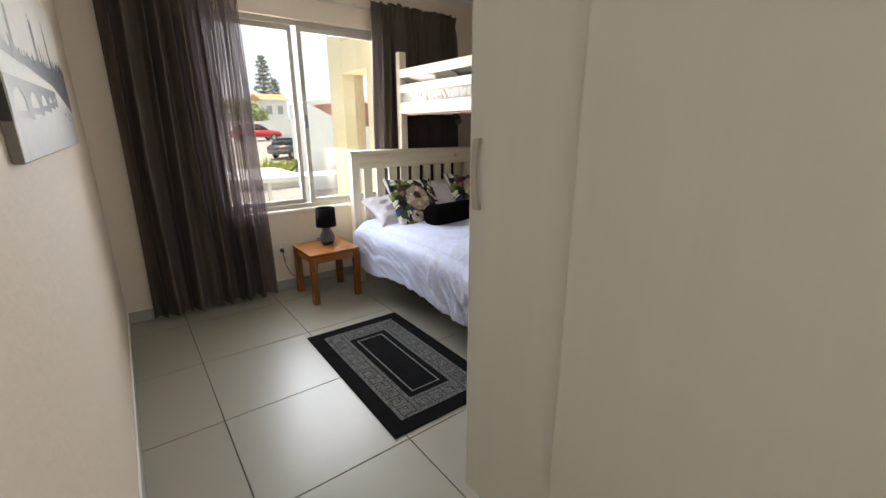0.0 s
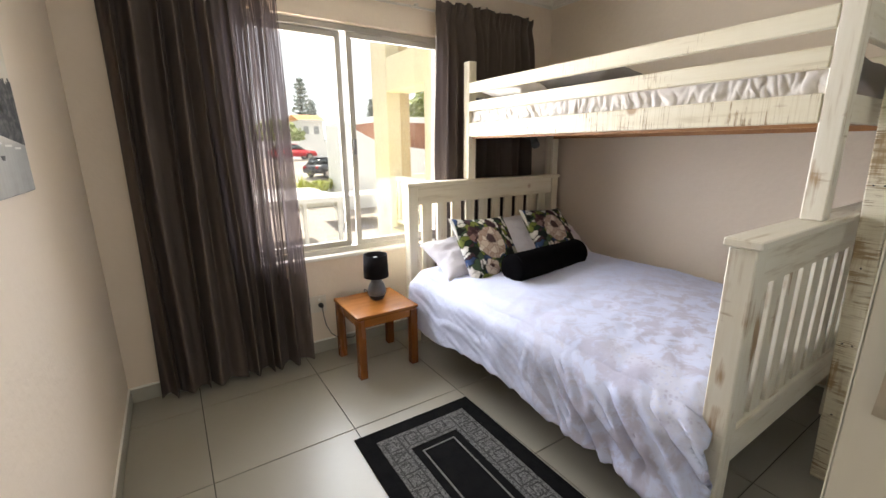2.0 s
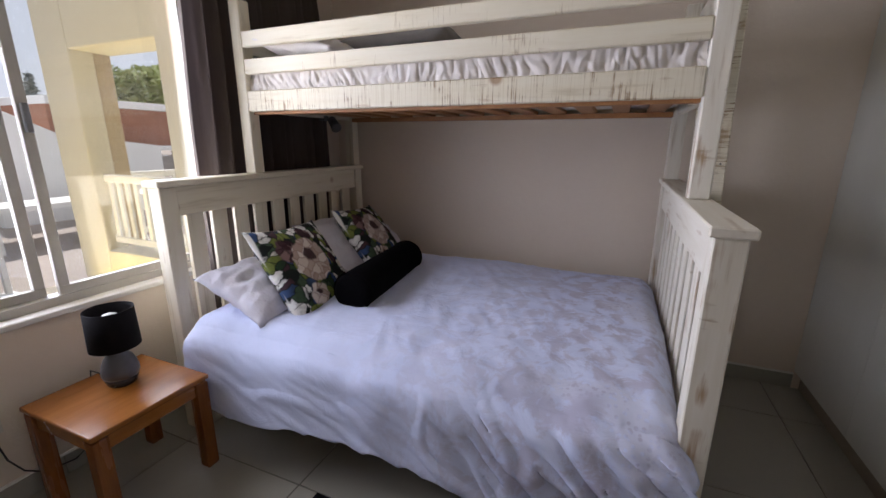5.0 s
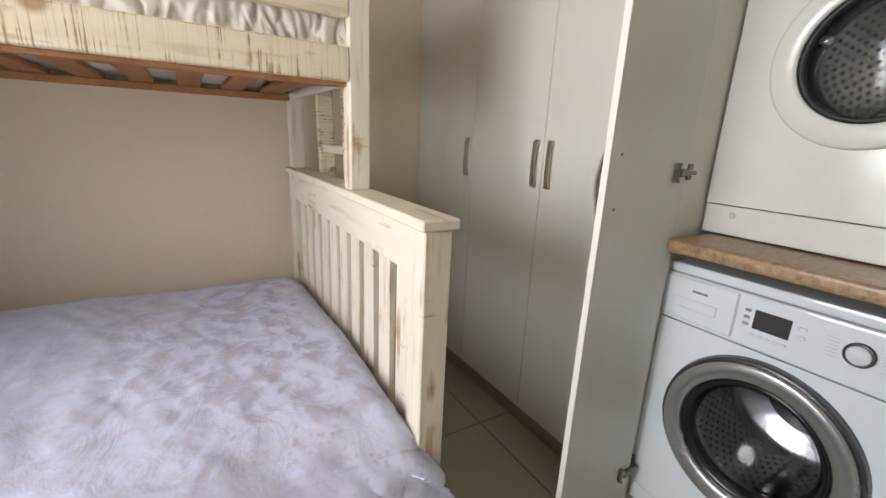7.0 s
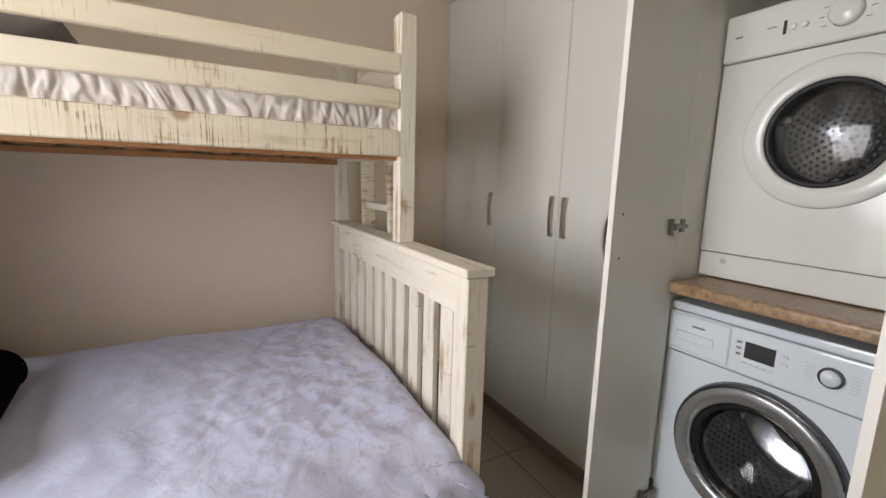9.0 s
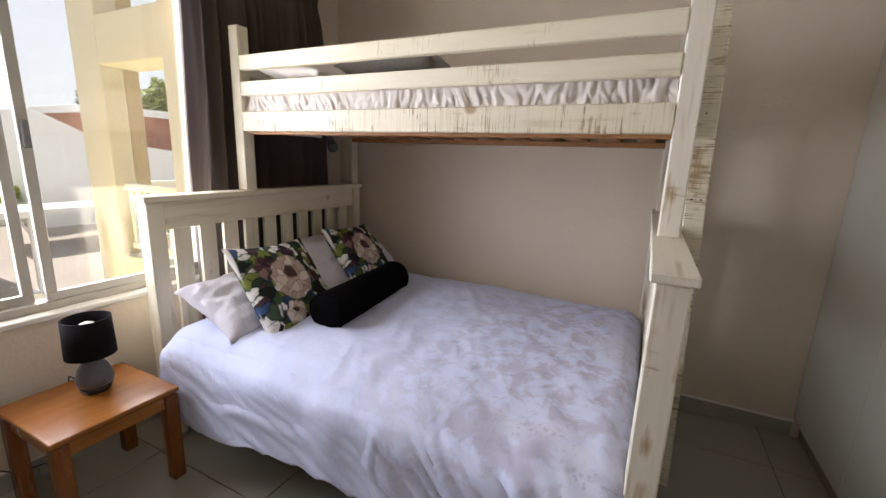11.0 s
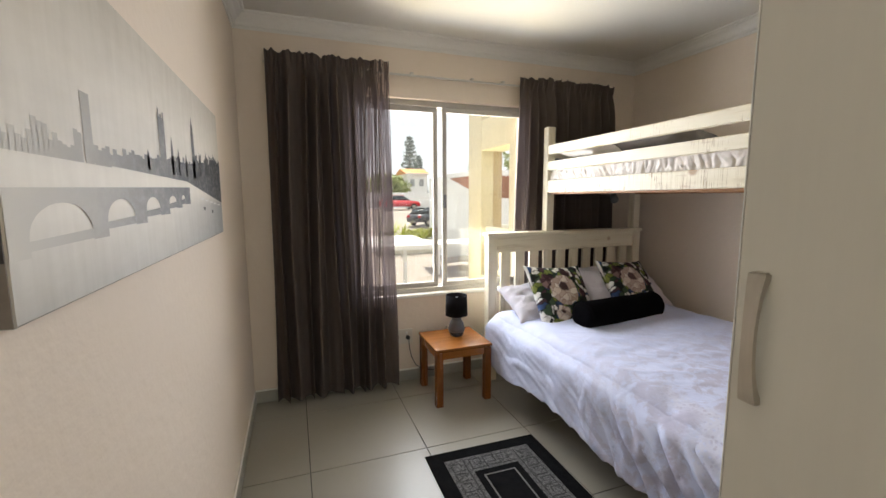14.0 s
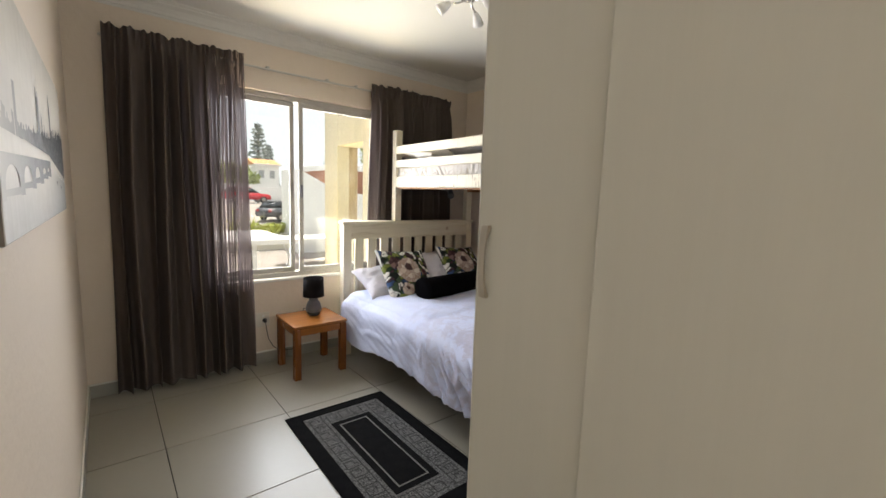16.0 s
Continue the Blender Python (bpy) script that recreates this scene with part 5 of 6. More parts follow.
# ---- canvas print ----
def canvas_print():
    """Stretched canvas with a hazy monochrome view of a river, an arched bridge and a skyline."""
    y0, y1, z0, z1, xf = 1.475, 2.86, 1.215, 1.685, XW + 0.018
    c = thing("canvas_print", (XW + 0.02, 2.1, 1.44), "stretched canvas print of a misty grey riverside skyline with a bridge", "picture")
    part("canvas", box(XW + 0.001, xf, y0, y1, z0, z1, 0.003), M["canvas"], c)
    q = random.Random(4)

    def flat(name, pts, mat, k):
        bm = bmesh.new()
        bm.faces.new([bm.verts.new((xf + 0.0003 * k, y, z)) for y, z in pts])
        bmesh.ops.recalc_face_normals(bm, faces=bm.faces[:])
        ob = part(name, bm, mat, c)
        return ob
    W, H = y1 - y0, z1 - z0

    def at(u, v):
        return y0 + W * u, z0 + H * v

    def blocks(name, mat, k, items, label=""):
        bm = bmesh.new()
        for u0, u1, v0, v1 in items:
            (ya, za), (yb, zb) = at(u0, v0), at(min(u1, 0.997), v1)
            bm.faces.new([bm.verts.new((xf + 0.0003 * k, y, z)) for y, z in ((ya, za), (yb, za), (yb, zb), (ya, zb))])
        return tagged(part(name, bm, mat, c, label), kind="stuff" if len(items) > 8 else "")
    blocks("far_skyline", M["ink"], 1, [(0.004 + 0.008 * k, 0.013 + 0.008 * k, 0.40, 0.43 + 0.07 * q.random()) for k in range(17)])
    blocks("pale_tower", M["ink"], 2, [(0.145, 0.166, 0.40, 0.617), (0.167, 0.21, 0.40, 0.45)])

    def low(u):
        return 0.405 - 0.03 * max(0, u - 0.2) - 0.30 * max(0, u - 0.58)

    blocks("quay", M["ink"], 3, [(0.165 + 0.0104 * k, 0.177 + 0.0104 * k, low(0.165 + 0.0104 * k), 0.435 + 0.0016 * k + 0.035 * q.random() + 0.05 * q.random() * (k > 45)) for k in range(80)])
    blocks("tower", M["ink"], 4, [(0.412, 0.447, 0.40, 0.685), (0.413, 0.419, 0.685, 0.725), (0.440, 0.446, 0.685, 0.715), (0.426, 0.432, 0.685, 0.70)])
    for u, w, v in ((0.487, 0.007, 0.62), (0.53, 0.006, 0.57), (0.66, 0.013, 0.814), (0.72, 0.006, 0.60), (0.80, 0.007, 0.64), (0.90, 0.006, 0.66), (0.35, 0.006, 0.51), (0.59, 0.006, 0.56)):
        (ya, za), (yb, zb) = at(u - w, 0.42), at(u + w, v)
        flat("spire", [(ya, za), (yb, za), (yb, za + (zb - za) * 0.7), ((ya + yb) / 2, zb), (ya, za + (zb - za) * 0.7)], M["ink"], 3)
    # arched bridge that runs off to the far bank
    spans = [(0.030, 0.144, 0.195), (0.184, 0.273, 0.22), (0.320, 0.388, 0.245), (0.442, 0.489, 0.272), (0.53, 0.555, 0.29)]
    bridge = bmesh.new()

    def quad(pts):
        bridge.faces.new([bridge.verts.new((xf + 0.0010, *at(max(0.0, u), v))) for u, v in pts])

    def deck(u):
        return 0.315 + 0.075 * u
    quad(((0.002, 0.15), (0.030, 0.15), (0.030, deck(0.03)), (0.002, deck(0))))
    for (a, b, base), nxt in zip(spans, spans[1:] + [(0.60, 0.60, 0.30)]):
        n = 14
        crown = deck(b) - 0.045 - base
        flat("waterline", [at(u, v) for u, v in ((a, base - 0.030), (b, base - 0.026), (b, base + 0.004), (a, base - 0.006))], M["ink"], 3)
        for j in range(n):
            a0, a1 = math.pi * j / n, math.pi * (j + 1) / n
            m, r = (a + b) / 2, (b - a) / 2
            ua, ub = m - r * math.cos(a0), m - r * math.cos(a1)
            quad(((ua, base + crown * math.sin(a0)), (ub, base + crown * math.sin(a1)), (ub, deck(ub)), (ua, deck(ua))))
        quad(((b, base - 0.03), (nxt[0], base - 0.03), (nxt[0], deck(nxt[0])), (b, deck(b))))
    part("bridge", bridge, M["ink"], c)
    blocks("pale_hull", M["ink_white"], 5, [(0.70 + 0.055 * k, 0.74 + 0.055 * k, 0.285 - 0.012 * k, 0.296 - 0.012 * k) for k in range(5)])
    for u, v in ((0.74, 0.22), (0.84, 0.19)):
        (y, z), w = at(u, v), 0.018
        flat("boat", [(y - w, z + 0.007), (y - w * 0.6, z - 0.004), (y + w * 0.6, z - 0.004), (y + w, z + 0.007)], M["ink"], 5)
    # wrapped print, with the shade of the end away from the window mixed in
    part("shaded_print_side", box(XW + 0.002, xf - 0.001, y0 - 0.0014, y0 - 0.0002, z0 + 0.002, z1 - 0.002), M["ink_shaded_side"], c, "grey-brown printed side of the canvas, with shade mixed into its colour")
    for v0, v1 in ((0.39, 0.50), (0.30, 0.36), (0.15, 0.28)):
        part("dark_band", box(XW + 0.002, xf - 0.001, y0 - 0.0022, y0 - 0.0015, z0 + v0 * H, z0 + v1 * H), M["dark_edge"], c)


def ink_mat():
    """Black print that fades into mist towards the near end of the canvas."""
    m, n, l, p = nodes_of("canvas_ink")
    tc, sep, mr = n.new("ShaderNodeTexCoord"), n.new("ShaderNodeSeparateXYZ"), n.new("ShaderNodeMapRange")
    l.new(tc.outputs["Object"], sep.inputs[0])
    mr.inputs[1].default_value, mr.inputs[2].default_value = 1.475, 2.86
    l.new(sep.outputs[1], mr.inputs[0])
    tone = ramp(n, l, mr.outputs[0], [(0.0, (0.56, 0.52, 0.43)), (0.16, (0.34, 0.315, 0.26)), (0.34, (0.14, 0.13, 0.11)), (0.6, (0.045, 0.042, 0.038)), (1.0, (0.012, 0.012, 0.013))])
    soft = ramp(n, l, noise_tex(n, l, coords(n, l, (1, 1, 1.6)), 34, 5, 0.65), [(0.44, (0, 0, 0)), (0.74, (0.28, 0.28, 0.28))])
    l.new(mix(n, l, soft, tone, (0.50, 0.47, 0.40)), p.inputs["Base Color"])
    p.inputs["Roughness"].default_value = 0.6
    return m


def canvas_mat():
    m, n, l, p = nodes_of("printed_canvas")
    tc, sep, mr = n.new("ShaderNodeTexCoord"), n.new("ShaderNodeSeparateXYZ"), n.new("ShaderNodeMapRange")
    l.new(tc.outputs["Object"], sep.inputs[0])
    mr.inputs[1].default_value, mr.inputs[2].default_value = 1.222, 1.665
    l.new(sep.outputs[2], mr.inputs[0])
    tone = ramp(n, l, mr.outputs[0], [(0.0, (0.40, 0.37, 0.29)), (0.14, (0.58, 0.53, 0.42)), (0.30, (0.80, 0.73, 0.59)), (0.38, (0.82, 0.75, 0.61)), (0.48, (0.68, 0.62, 0.50)), (0.7, (0.72, 0.65, 0.52)), (1.0, (0.54, 0.48, 0.37))])
    # blue-grey water towards the far end, below the quay
    far, low = n.new("ShaderNodeMapRange"), n.new("ShaderNodeMapRange")
    far.inputs[1].default_value, far.inputs[2].default_value = 2.05, 2.86
    low.inputs[1].default_value, low.inputs[2].default_value = 1.37, 1.33
    l.new(sep.outputs[1], far.inputs[0])
    l.new(sep.outputs[2], low.inputs[0])
    wet = mix(n, l, 1.0, ramp(n, l, far.outputs[0], [(0.0, (0, 0, 0)), (1.0, (0.85, 0.85, 0.85))]), low.outputs[0], "MULTIPLY")
    tone = mix(n, l, wet, tone, (0.19, 0.20, 0.195))
    streak = noise_tex(n, l, coords(n, l, (1, 14, 1.5)), 3, 4)
    tone = mix(n, l, 0.14, tone, streak)
    l.new(mix(n, l, 0.08, tone, noise_tex(n, l, coords(n, l, (1, 2, 6)), 7, 4)), p.inputs["Base Color"])
    p.inputs["Roughness"].default_value = 0.6
    bump(n, l, noise_tex(n, l, coords(n, l), 500, 1), 0.1, 0.0005, p)
    return m


M["canvas"] = canvas_mat()
M["ink"] = ink_mat()
M["ink_white"] = surface("canvas_white", (0.55, 0.54, 0.50), (0.74, 0.72, 0.66), 0.65, 30.0, 90.0, 0.0)
M["ink_shaded_side"] = surface("canvas_shaded_side", (0.13, 0.108, 0.085), (0.22, 0.19, 0.155), 0.65, 6.0, 70.0, 0.1)
canvas_print()


# ---- ceiling light ----
def ceiling_spots():
    c = Vector((2.10, 2.42, CEIL))
    s = thing("ceiling_light", c, "small chrome ceiling light with glass spots, unlit", "ceiling light")
    part("base", lathe([(0.0, -0.022), (0.05, -0.02), (0.055, 0.0), (0.0, 0.0)], c, 28), M["chrome"], s, "", True)
    for k in range(3):
        a = 2 * math.pi * k / 3 + 0.5
        d = Vector((math.cos(a), math.sin(a), 0))
        part("arm", tube([c + Vector((0, 0, -0.018)), c + d * 0.06 + Vector((0, 0, -0.045)), c + d * 0.10 + Vector((0, 0, -0.05))], 0.006, 8), M["chrome"], s, "", True)
        e = c + d * 0.11 + Vector((0, 0, -0.052))
        part("glass_shade", tube([e, e + d * 0.03 + Vector((0, 0, -0.02)), e + d * 0.06 + Vector((0, 0, -0.045))], [0.014, 0.026, 0.034], 16), M["bulb"], s, "", True)


ceiling_spots()

# ---- outside ----
M["render_cream"] = surface("cream_render", (0.60, 0.57, 0.47), (0.66, 0.63, 0.53), 0.85, 1.0, 40.0, 0.1)
# brown tone holds the shade of the pillar's set-back inner face
M["render_shaded"] = surface("shaded_cream_render", (0.44, 0.36, 0.25), (0.50, 0.415, 0.295), 0.85, 1.0, 40.0, 0.1)
M["render_white"] = surface("white_render", (0.74, 0.74, 0.72), (0.80, 0.80, 0.78), 0.85, 0.6, 20.0, 0.1)
M["rail_white"] = surface("white_rail_paint", (0.72, 0.72, 0.70), (0.78, 0.78, 0.76), 0.6, 2.0)
M["roof_tile"] = surface("red_brown_roof", (0.28, 0.13, 0.08), (0.38, 0.19, 0.12), 0.8, 2.0, 25.0, 0.2, stretch=(1, 6, 1))
M["roof_orange"] = surface("orange_roof", (0.55, 0.25, 0.08), (0.62, 0.31, 0.12), 0.8, 2.0)
M["roof_white"] = surface("white_sheet_roof", (0.72, 0.71, 0.66), (0.78, 0.77, 0.72), 0.5, 2.0)
M["paving"] = surface("pale_paving", (0.29, 0.25, 0.21), (0.37, 0.325, 0.28), 0.9, 0.35, 6.0, 0.1)
# both tree greens are paled, aerial haze being mixed into the colour
M["leaf"] = surface("hazed_foliage", (0.24, 0.29, 0.09), (0.40, 0.44, 0.18), 0.7, 2.5, 12.0, 0.2)
M["leaf_hazy"] = surface("hazed_pine_foliage", (0.26, 0.29, 0.265), (0.34, 0.37, 0.34), 0.7, 1.5, 8.0, 0.2)
M["aloe"] = surface("aloe_leaf", (0.26, 0.32, 0.04), (0.46, 0.46, 0.09), 0.6, 3.0, 12.0, 0.1)
M["bark"] = surface("bark", (0.09, 0.065, 0.045), (0.15, 0.11, 0.08), 0.9, 5.0)
M["red_paint"] = surface("red_car_paint", (0.45, 0.012, 0.02), (0.52, 0.02, 0.03), 0.25, 2.0, relief=0)
M["dark_paint"] = surface("dark_car_paint", (0.04, 0.045, 0.055), (0.06, 0.065, 0.075), 0.25, 2.0, relief=0)
# far panes lightened, the washed-out distance being put into their colour
M["far_glass"] = surface("paled_window", (0.30, 0.31, 0.31), (0.40, 0.41, 0.41), 0.2, 2.0, relief=0)
M["car_glass"] = surface("car_glass", (0.02, 0.025, 0.03), (0.03, 0.035, 0.04), 0.08, 2.0, relief=0)


def slope(y):
    """Height of the ground: level by the building, rising to the far car park."""
    return -2.6 + 2.75 * min(1, max(0, (y - 20) / 24))


def ground():
    ys = [4.0, 10, 20, 24, 28, 32, 36, 40, 44, 60, 120, 600, 2500]
    bm = bmesh.new()
    rows = [[bm.verts.new((x, y, slope(y))) for x in (-2500, -200, -40, 0, 40, 200, 2500)] for y in ys]
    for a, b in zip(rows, rows[1:]):
        for i in range(6):
            bm.faces.new((a[i], a[i + 1], b[i + 1], b[i]))
    back = [bm.verts.new((x, -2500, -2.6)) for x in (-2500, -200, -40, 0, 40, 200, 2500)]
    for i in range(6):
        bm.faces.new((back[i], back[i + 1], rows[0][i + 1], rows[0][i]))
    solid("ground", bm, M["paving"], "pale concrete paving of the yard and car park", "ground", "structure")


ground()
# the building's own outer wall round the room
fac = wall_with_hole(-9.0, 14.0, YN + 0.221, YN + 0.33, -2.6, 6.6, WX0 - 0.001, WX1 + 0.001, WZ0 - 0.001, WZ1 + 0.001)
solid("facade", fac, M["render_cream"], "cream rendered outer wall of the apartment block", "facade", "structure")


# unseen slab, added only to keep direct sun out of the window
sun_block = box(-9.0, 14.0, YN + 0.331, YN + 0.95, 2.32, 2.50, 0.01)
solid("sun_block", sun_block, M["render_cream"], "unseen cream slab added over the window to block direct sun", "facade", "structure")


def balcony_wing():
    b = thing("balcony_wing", (3.4, 6.0, -2.6), "cream rendered balcony of the same block with a white railing", "balcony")
    x0, x1 = 3.22, 3.58
    part("pillar", box(x0, x0 + 0.20, 6.55, 7.02, -2.6, 6.2, 0.01), M["render_cream"], b)
    part("inner_pillar", box(x0 + 0.201, x1, 6.575, 7.02, 0.22, 6.2, 0.01), M["render_shaded"], b, "set-back inner face of the pillar, shade mixed into its colour")
    part("beam", box(x0, x1, YN + 0.96, 6.549, 2.03, 2.46, 0.01), M["render_cream"], b)
    part("floor_slab", box(x0 + 0.002, 9.0, YN + 0.34, 6.549, -0.60, 0.20, 0.01), M["render_cream"], b)
    part("upper_beam", box(x0, x1, YN + 0.34, 6.549, 3.35, 3.8, 0.01), M["render_cream"], b)
    rl = part("railing", box(3.30, 3.36, YN + 0.34, 6.549, 0.86, 0.93, 0.006), M["rail_white"], b, "white painted balcony railing")
    part("lower_rail", box(3.31, 3.35, YN + 0.34, 6.549, 0.26, 0.32, 0.004), M["rail_white"], rl)
    y = YN + 0.42
    while y < 6.5:
        part("baluster", box(3.32, 3.345, y, y + 0.05, 0.32, 0.86, 0.003), M["rail_white"], rl)
        y += 0.125
    far = part("far_railing", box(3.585, 9.0, 6.72, 6.78, 0.86, 0.93, 0.006), M["rail_white"], b, "white painted balcony railing")
    part("lower_rail", box(3.585, 9.0, 6.73, 6.77, 0.26, 0.32, 0.004), M["rail_white"], far)
    for k in range(36):
        part("baluster", box(3.68 + k * 0.147, 3.73 + k * 0.147, 6.738, 6.763, 0.32, 0.86, 0.003), M["rail_white"], far)


balcony_wing()


def carport(x0, x1, y0, y1, zt, posts):
    c = thing("carport", (x0, y0, -2.6), "flat white carport roof on slim white posts", "carport")
    part("roof", box(x0, x1, y0, y1, zt - 0.10, zt, 0.02), M["roof_white"], c)
    part("fascia", box(x0, x1, y0 - 0.03, y0 - 0.001, zt - 0.16, zt + 0.01, 0.004), M["rail_white"], c)
    for x in posts:
        p = part("post", box(x, x + 0.12, y0 + 0.15, y0 + 0.27, -2.6, zt - 0.101, 0.006), M["rail_white"], c)
        part("base_plate", box(x - 0.22, x + 0.2, y0 + 0.05, y0 + 0.37, -2.599, -2.57, 0.004), M["rail_white"], p)
        part("brace", tube([(x + 0.06, y0 + 0.21, zt - 0.75), (x + 0.06, y0 + 1.2, zt - 0.11)], 0.03, 8), M["rail_white"], p)


carport(-8.5, 5.9, 15.9, 20.3, -0.42, (-5.65, -2.35, 0.95, 4.45, 5.7))
carport(7.2, 13.5, 20.5, 22.5, -0.95, (7.4, 10.2, 13.0))


def garage(x0, x1, y0, y1, zb, ze, zr, mroof, label):
    g = thing("house", ((x0 + x1) / 2, y0, zb), label, "house")
    part("wall", box(x0, x1, y0, y1, zb, ze), M["render_white"], g)
    ym = (y0 + y1) / 2
    bm = bmesh.new()
    v = [bm.verts.new(p) for p in ((x0 - 0.3, y0 - 0.4, ze + 0.01), (x1 + 0.3, y0 - 0.4, ze + 0.01), (x1 + 0.3, ym, zr), (x0 - 0.3, ym, zr), (x0 - 0.3, y1 + 0.4, ze + 0.01), (x1 + 0.3, y1 + 0.4, ze + 0.01))]
    for f in ((0, 1, 2, 3), (3, 2, 5, 4), (0, 3, 4), (1, 5, 2), (0, 4, 5, 1)):
        bm.faces.new([v[k] for k in f])
    bmesh.ops.recalc_face_normals(bm, faces=bm.faces[:])
    part("roof", bm, mroof, g)
    part("fascia", box(x0 - 0.3, x1 + 0.3, y0 - 0.45, y0 - 0.401, ze - 0.12, ze + 0.06), M["rail_white"], g)
    for k in range(2):
        xa = x0 + (x1 - x0) * (0.15 + 0.45 * k)
        w = part("window", box(xa, xa + (x1 - x0) * 0.22, y0 - 0.02, y0 - 0.001, zb + (ze - zb) * 0.62, zb + (ze - zb) * 0.84), M["far_glass"], g)
    return g


# white garage with a mono-pitched parapet, and the tiled roof behind it
def garage_block():
    g = thing("garage", (10.2, 24.0, slope(24)), "white rendered garage with a sloping parapet", "garage")
    bm = bmesh.new()
    prof = [(8.9, slope(24)), (15.5, slope(24)), (15.5, 1.0), (11.2, 1.55), (9.2, 2.55), (8.9, 2.6)]
    a, b = [bm.verts.new((x, 24.0, z)) for x, z in prof], [bm.verts.new((x, 26.6, z)) for x, z in prof]
    bm.faces.new(a)
    bm.faces.new(b)
    for k in range(6):
        bm.faces.new((a[k], a[(k + 1) % 6], b[(k + 1) % 6], b[k]))
    bmesh.ops.recalc_face_normals(bm, faces=bm.faces[:])
    part("wall", bm, M["render_white"], g)
    part("roof", box(11.3, 22.0, 24.6, 30.5, 1.0, 2.75, 0.02), M["roof_tile"], g, "red-brown tiled roof")
    part("ridge", box(11.3, 22.0, 24.5, 30.6, 2.751, 3.1, 0.02), M["render_white"], g, "white parapet")
    part("gutter", box(11.3, 22.0, 24.3, 24.599, 0.75, 0.98, 0.02), M["rail_white"], g)


garage_block()
garage(16.3, 19.4, 60, 66, 0.15, 4.9, 5.8, M["roof_orange"], "distant white house with an orange tiled roof")
solid("boundary_wall", box(-40, 34, 54.0, 54.3, 0.0, 2.1), M["render_white"], "long white boundary wall behind the car park", "wall", "structure")


def car(x, y, z, turn, paint, label):
    """A small hatchback: body, glasshouse, wheels with tyres and rims, lights."""
    c = new("car")
    c.matrix_world = pose(x, y, z, 0, 0, turn)
    tagged(c, label, "car")

    def put(name, bm, mat, parent=c, sm=True):
        ob = mesh_ob(name, bm, mat, sm)
        ob.parent = parent
        return ob
    side = [(-2.1, 0.35), (-2.15, 0.75), (-2.0, 0.98), (-1.55, 1.02), (0.75, 0.98), (1.9, 0.85), (2.12, 0.65), (2.1, 0.35)]
    roof = [(-1.95, 1.0), (-1.5, 1.42), (-0.4, 1.52), (0.35, 1.42), (1.05, 0.98)]
    for name, prof, w, mat in (("body", side, 0.88, paint), ("glasshouse", roof, 0.70, M["car_glass"])):
        bm = bmesh.new()
        a, b = [bm.verts.new((px, -w, pz)) for px, pz in prof], [bm.verts.new((px, w, pz)) for px, pz in prof]
        bm.faces.new(a)
        bm.faces.new(b)
        for k in range(len(prof)):
            bm.faces.new((a[k], a[(k + 1) % len(prof)], b[(k + 1) % len(prof)], b[k]))
        bmesh.ops.recalc_face_normals(bm, faces=bm.faces[:])
        bmesh.ops.bevel(bm, geom=bm.edges[:], offset=0.06, segments=2, affect="EDGES")
        put(name, bm, mat)
    put("roof", box(-1.5, 0.35, -0.62, 0.62, 1.47, 1.53, 0.02), paint)
    for wx in (-1.3, 1.35):
        for wy in (-0.82, 0.82):
            ty = put("wheel", lathe([(0.2, -0.1), (0.30, -0.1), (0.33, -0.06), (0.33, 0.06), (0.30, 0.1), (0.2, 0.1)], (wx, wy, 0.33), 24, "y", True), M["rubber"])
            put("rim", lathe([(0.0, -0.085), (0.2, -0.085), (0.2, 0.085), (0.0, 0.085)], (wx, wy, 0.33), 20, "y"), M["steel"], ty)
    for wy in (-0.62, 0.62):
        put("headlight", box(2.02, 2.13, wy - 0.16, wy + 0.16, 0.62, 0.74, 0.02), M["bulb"])
        put("tail_light", box(-2.15, -2.05, wy - 0.13, wy + 0.13, 0.72, 0.9, 0.02), M["red_paint"])


car(11.3, 44.5, slope(44.5), 4, M["red_paint"], "red hatchback parked in the far car park")
car(11.6, 34.5, slope(34.5), 30, M["dark_paint"], "dark pickup-like car parked by a post fence")


def leaf_cloud(centre, size, count, leaf, seed, bm=None):
    """Many small tilted leaf blades scattered through an uneven volume."""
    q = random.Random(seed)
    bm = bm or bmesh.new()
    for _ in range(count):
        while True:
            p = Vector((q.uniform(-1, 1), q.uniform(-1, 1), q.uniform(-1, 1)))
            if p.length < 0.8 + 0.35 * nz(p.x * 2 + seed, p.y * 2, p.z * 2):
                break
        p = Vector((centre[0] + p.x * size[0], centre[1] + p.y * size[1], centre[2] + p.z * size[2]))
        a, b = Vector((q.uniform(-1, 1), q.uniform(-1, 1), q.uniform(-0.6, 0.6))).normalized() * leaf, Vector((q.uniform(-1, 1), q.uniform(-1, 1), q.uniform(-1, 1))).normalized() * leaf * 0.5
        bm.faces.new([bm.verts.new(p - a), bm.verts.new(p + b), bm.verts.new(p + a), bm.verts.new(p - b)])
    return bm


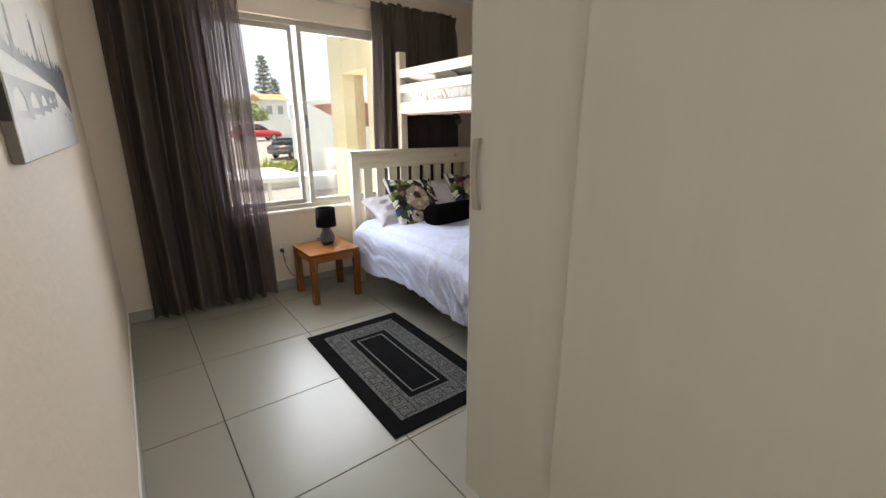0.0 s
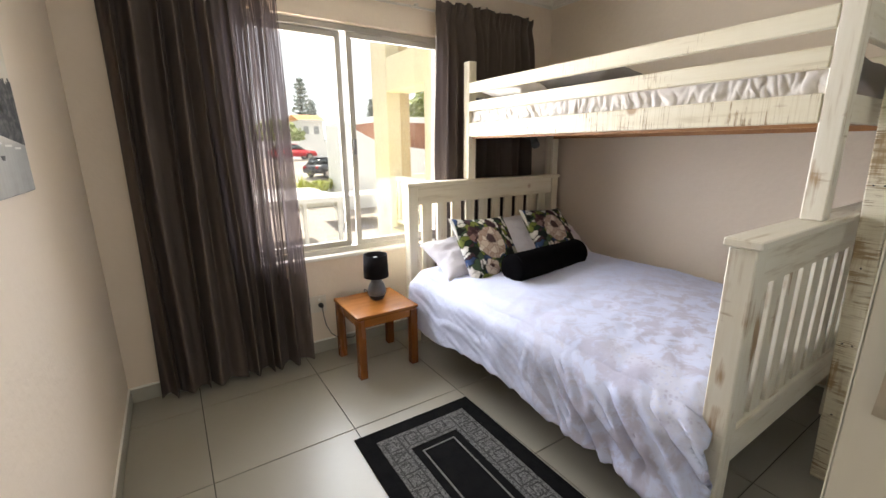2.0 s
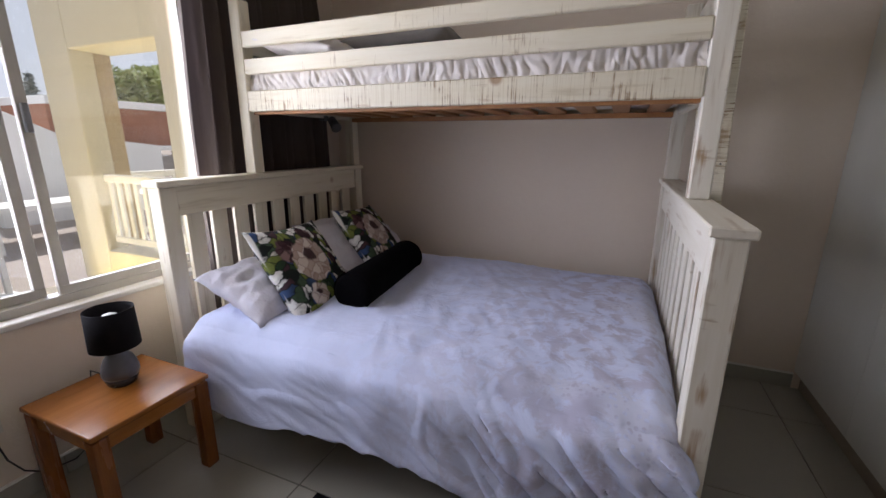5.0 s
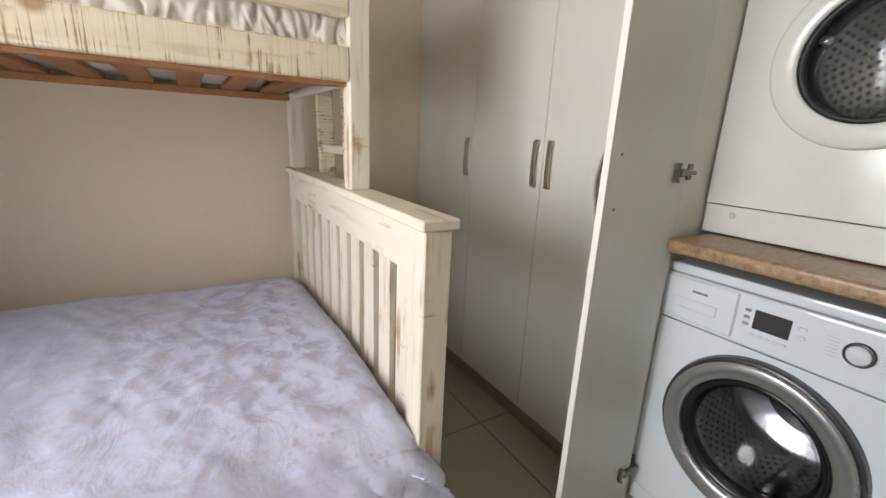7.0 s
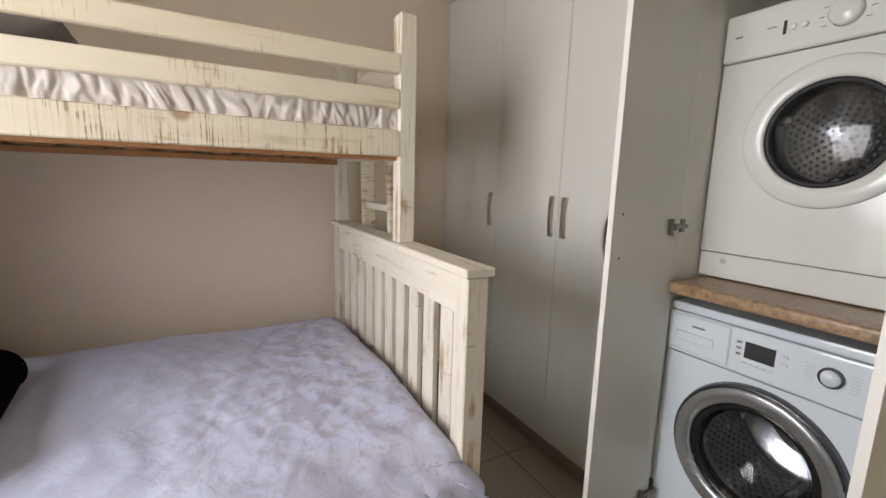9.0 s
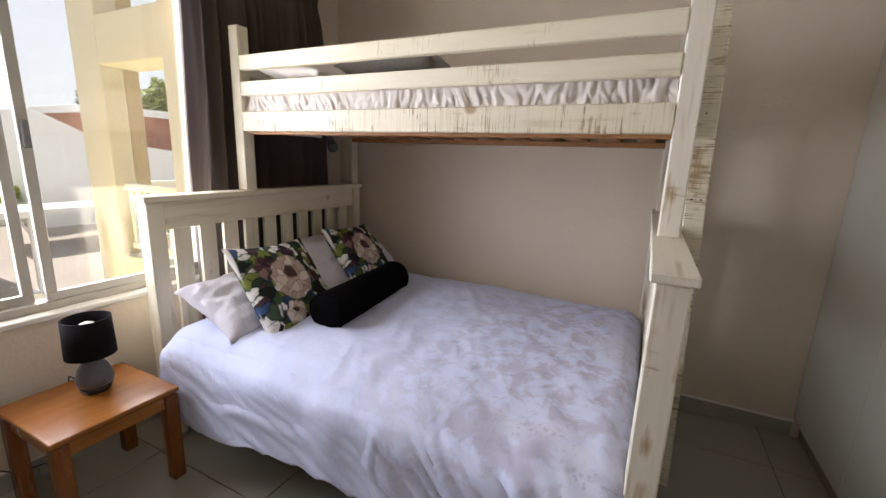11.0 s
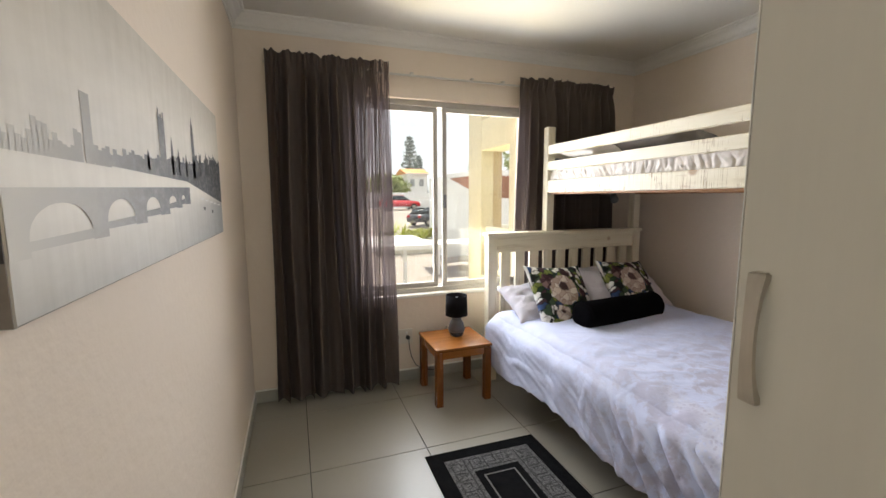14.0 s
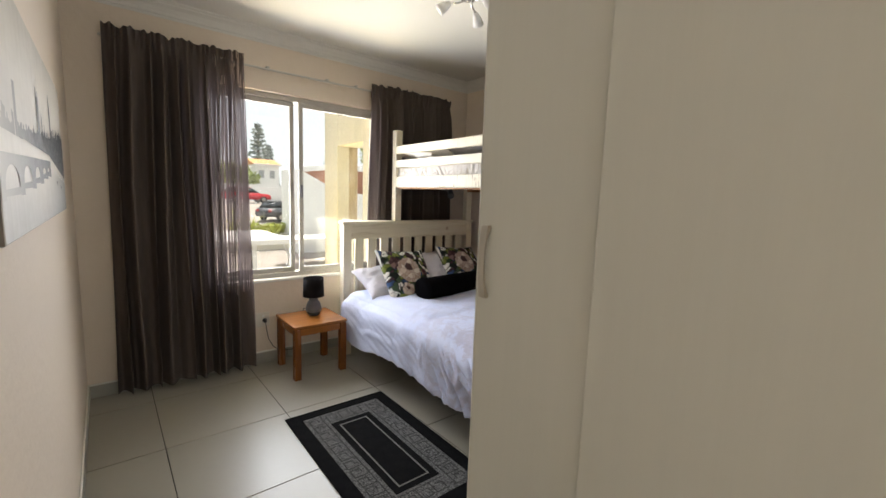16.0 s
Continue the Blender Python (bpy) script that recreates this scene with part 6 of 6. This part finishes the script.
def broad_tree(x, y, zb, h, w, seed, leaf=0.35):
    t = thing("tree", (x, y, zb), "leafy green tree beyond the white boundary wall", "tree", "trees behind the car park")
    q = random.Random(seed)
    bm = tube([(x, y, zb), (x + 0.1, y, zb + h * 0.3), (x - 0.1, y, zb + h * 0.55)], [0.22, 0.16, 0.09], 8)
    for k in range(5):
        a = k * 1.3
        tube([(x, y, zb + h * 0.3), (x + w * 0.5 * math.cos(a), y + w * 0.5 * math.sin(a), zb + h * 0.65)], [0.09, 0.03], 6, bm)
    part("trunk", bm, M["bark"], t)
    cr = bmesh.new()
    for k in range(6):
        leaf_cloud((x + q.uniform(-0.5, 0.5) * w, y + q.uniform(-0.5, 0.5) * w, zb + h * q.uniform(0.5, 0.82)), (w * 0.5, w * 0.5, h * 0.24), 420, leaf, seed * 10 + k, cr)
    part("crown", cr, M["leaf"], t)


for k, (x, y, h, w) in enumerate(((3.0, 58, 4.2, 4.0), (7.0, 60, 4.1, 4.2), (10.5, 59, 4.3, 3.6), (13.6, 60, 4.7, 3.4), (17.0, 70, 5.6, 4.5), (-3.0, 60, 4.2, 4.5), (23.5, 38, 7.4, 3.8), (28, 41, 8.4, 4.6))):
    broad_tree(x, y, slope(y), h, w, 11 + k)


def norfolk_pine(x, y, zb, h, seed):
    t = thing("pine_tree", (x, y, zb), "tall tapering Norfolk pine with tiered branches", "tree", "tall pines")
    part("trunk", tube([(x, y, zb), (x, y, zb + h * 0.5), (x, y, zb + h)], [0.35, 0.2, 0.03], 8), M["bark"], t)
    q, cr = random.Random(seed), bmesh.new()
    tiers = 15
    for k in range(tiers):
        z = zb + h * (0.22 + 0.77 * k / tiers)
        r = h * 0.19 * (1 - k / tiers) ** 0.8 + 0.25
        for j in range(7):
            a = 2 * math.pi * (j + 0.5 * (k % 2)) / 7 + q.uniform(-0.2, 0.2)
            rr = r * q.uniform(0.6, 1.05)
            for s in range(9):
                d = rr * (s + 1) / 9
                p = Vector((x + d * math.cos(a), y + d * math.sin(a), z + 0.16 * d + q.uniform(-0.15, 0.15)))
                u = Vector((q.uniform(-1, 1), q.uniform(-1, 1), q.uniform(-0.3, 0.5))).normalized() * 0.42
                w = Vector((q.uniform(-1, 1), q.uniform(-1, 1), q.uniform(-1, 1))).normalized() * 0.2
                cr.faces.new([cr.verts.new(p - u), cr.verts.new(p + w), cr.verts.new(p + u), cr.verts.new(p - w)])
    part("crown", cr, M["leaf_hazy"], t)


norfolk_pine(20.6, 74, 0.15, 12.5, 3)
norfolk_pine(23.4, 78, 0.15, 9.5, 5)
norfolk_pine(37.5, 84, 0.15, 11.0, 7)


BED = -1.22
solid("planter", box(5.2, 11.4, 25.1, 26.8, -2.6, BED, 0.03), M["render_cream"], "raised cream planting bed beside the car park", "planter")


def aloes():
    q = random.Random(9)
    for k in range(7):
        x, y = 6.1 + 0.62 * k + q.uniform(-0.2, 0.2), 25.9 + q.uniform(-0.4, 0.4)
        big = 1.9 if k < 2 else 1.0
        bm = bmesh.new()
        for j in range(26):
            a, e, n = q.uniform(0, 6.28), q.uniform(0.25, 1.3), big * q.uniform(0.5, 0.95)
            d = Vector((math.cos(a) * math.cos(e), math.sin(a) * math.cos(e), math.sin(e)))
            s = d.cross((0, 0, 1)).normalized() * 0.05
            p = Vector((x, y, BED))
            m = p + d * n * 0.55 + Vector((0, 0, 0.05))
            tip = p + d * n + Vector((0, 0, -0.10 * n))
            v = [bm.verts.new(c) for c in (p - s, p + s, m + s, m - s, tip)]
            bm.faces.new(v[:4])
            bm.faces.new((v[3], v[2], v[4]))
        solid("aloe_plant", bm, M["aloe"], "spiky yellow-green aloe in the planting bed", "plant", "", "aloes in the bed")
    for k in range(5):
        x = 7.3 + 0.75 * k
        bm = tube([(x, 26.2, BED), (x, 26.2, BED + 0.4)], [0.03, 0.015], 6)
        leaf_cloud((x, 26.2, BED + 0.42), (0.55, 0.4, 0.36), 260, 0.10, 40 + k, bm)
        solid("shrub", bm, M["aloe"], "low yellow-green shrub in the planting bed", "plant", "", "shrubs in the bed")


aloes()

# ---- floor tiles ----
P, G = 0.604, 0.0045
TX, TY = 0.617, 2.943
tile_mesh = box(G / 2, P - G / 2, G / 2, P - G / 2, -0.008, 0.0, 0.0012)
shared = bpy.data.meshes.new("tile")
tile_mesh.to_mesh(shared)
tile_mesh.free()
shared.materials.append(M["tile"])
for i in range(-1, 5):
    for j in range(-7, 3):
        x, y = TX + i * P, TY + j * P
        if x + P < XW + 0.005 or y + P < YB or x > XE or y > YN or (x > 1.3 and y + P < YS):
            continue
        cut = x < XW - 0.19 or x + P > XE + 0.19 or y + P > YN + 0.2
        if cut or x < XW or x + P > XE or y + P > YN:
            t = mesh_ob("tile", box(max(x, XW) + G / 2, min(x + P, XE) - G / 2, y + G / 2, min(y + P, YN) - G / 2, -0.008, 0.0, 0.0012), M["tile"])
        else:
            t = new("tile", shared)
            t.location = (x, y, 0)
        t.parent = floor
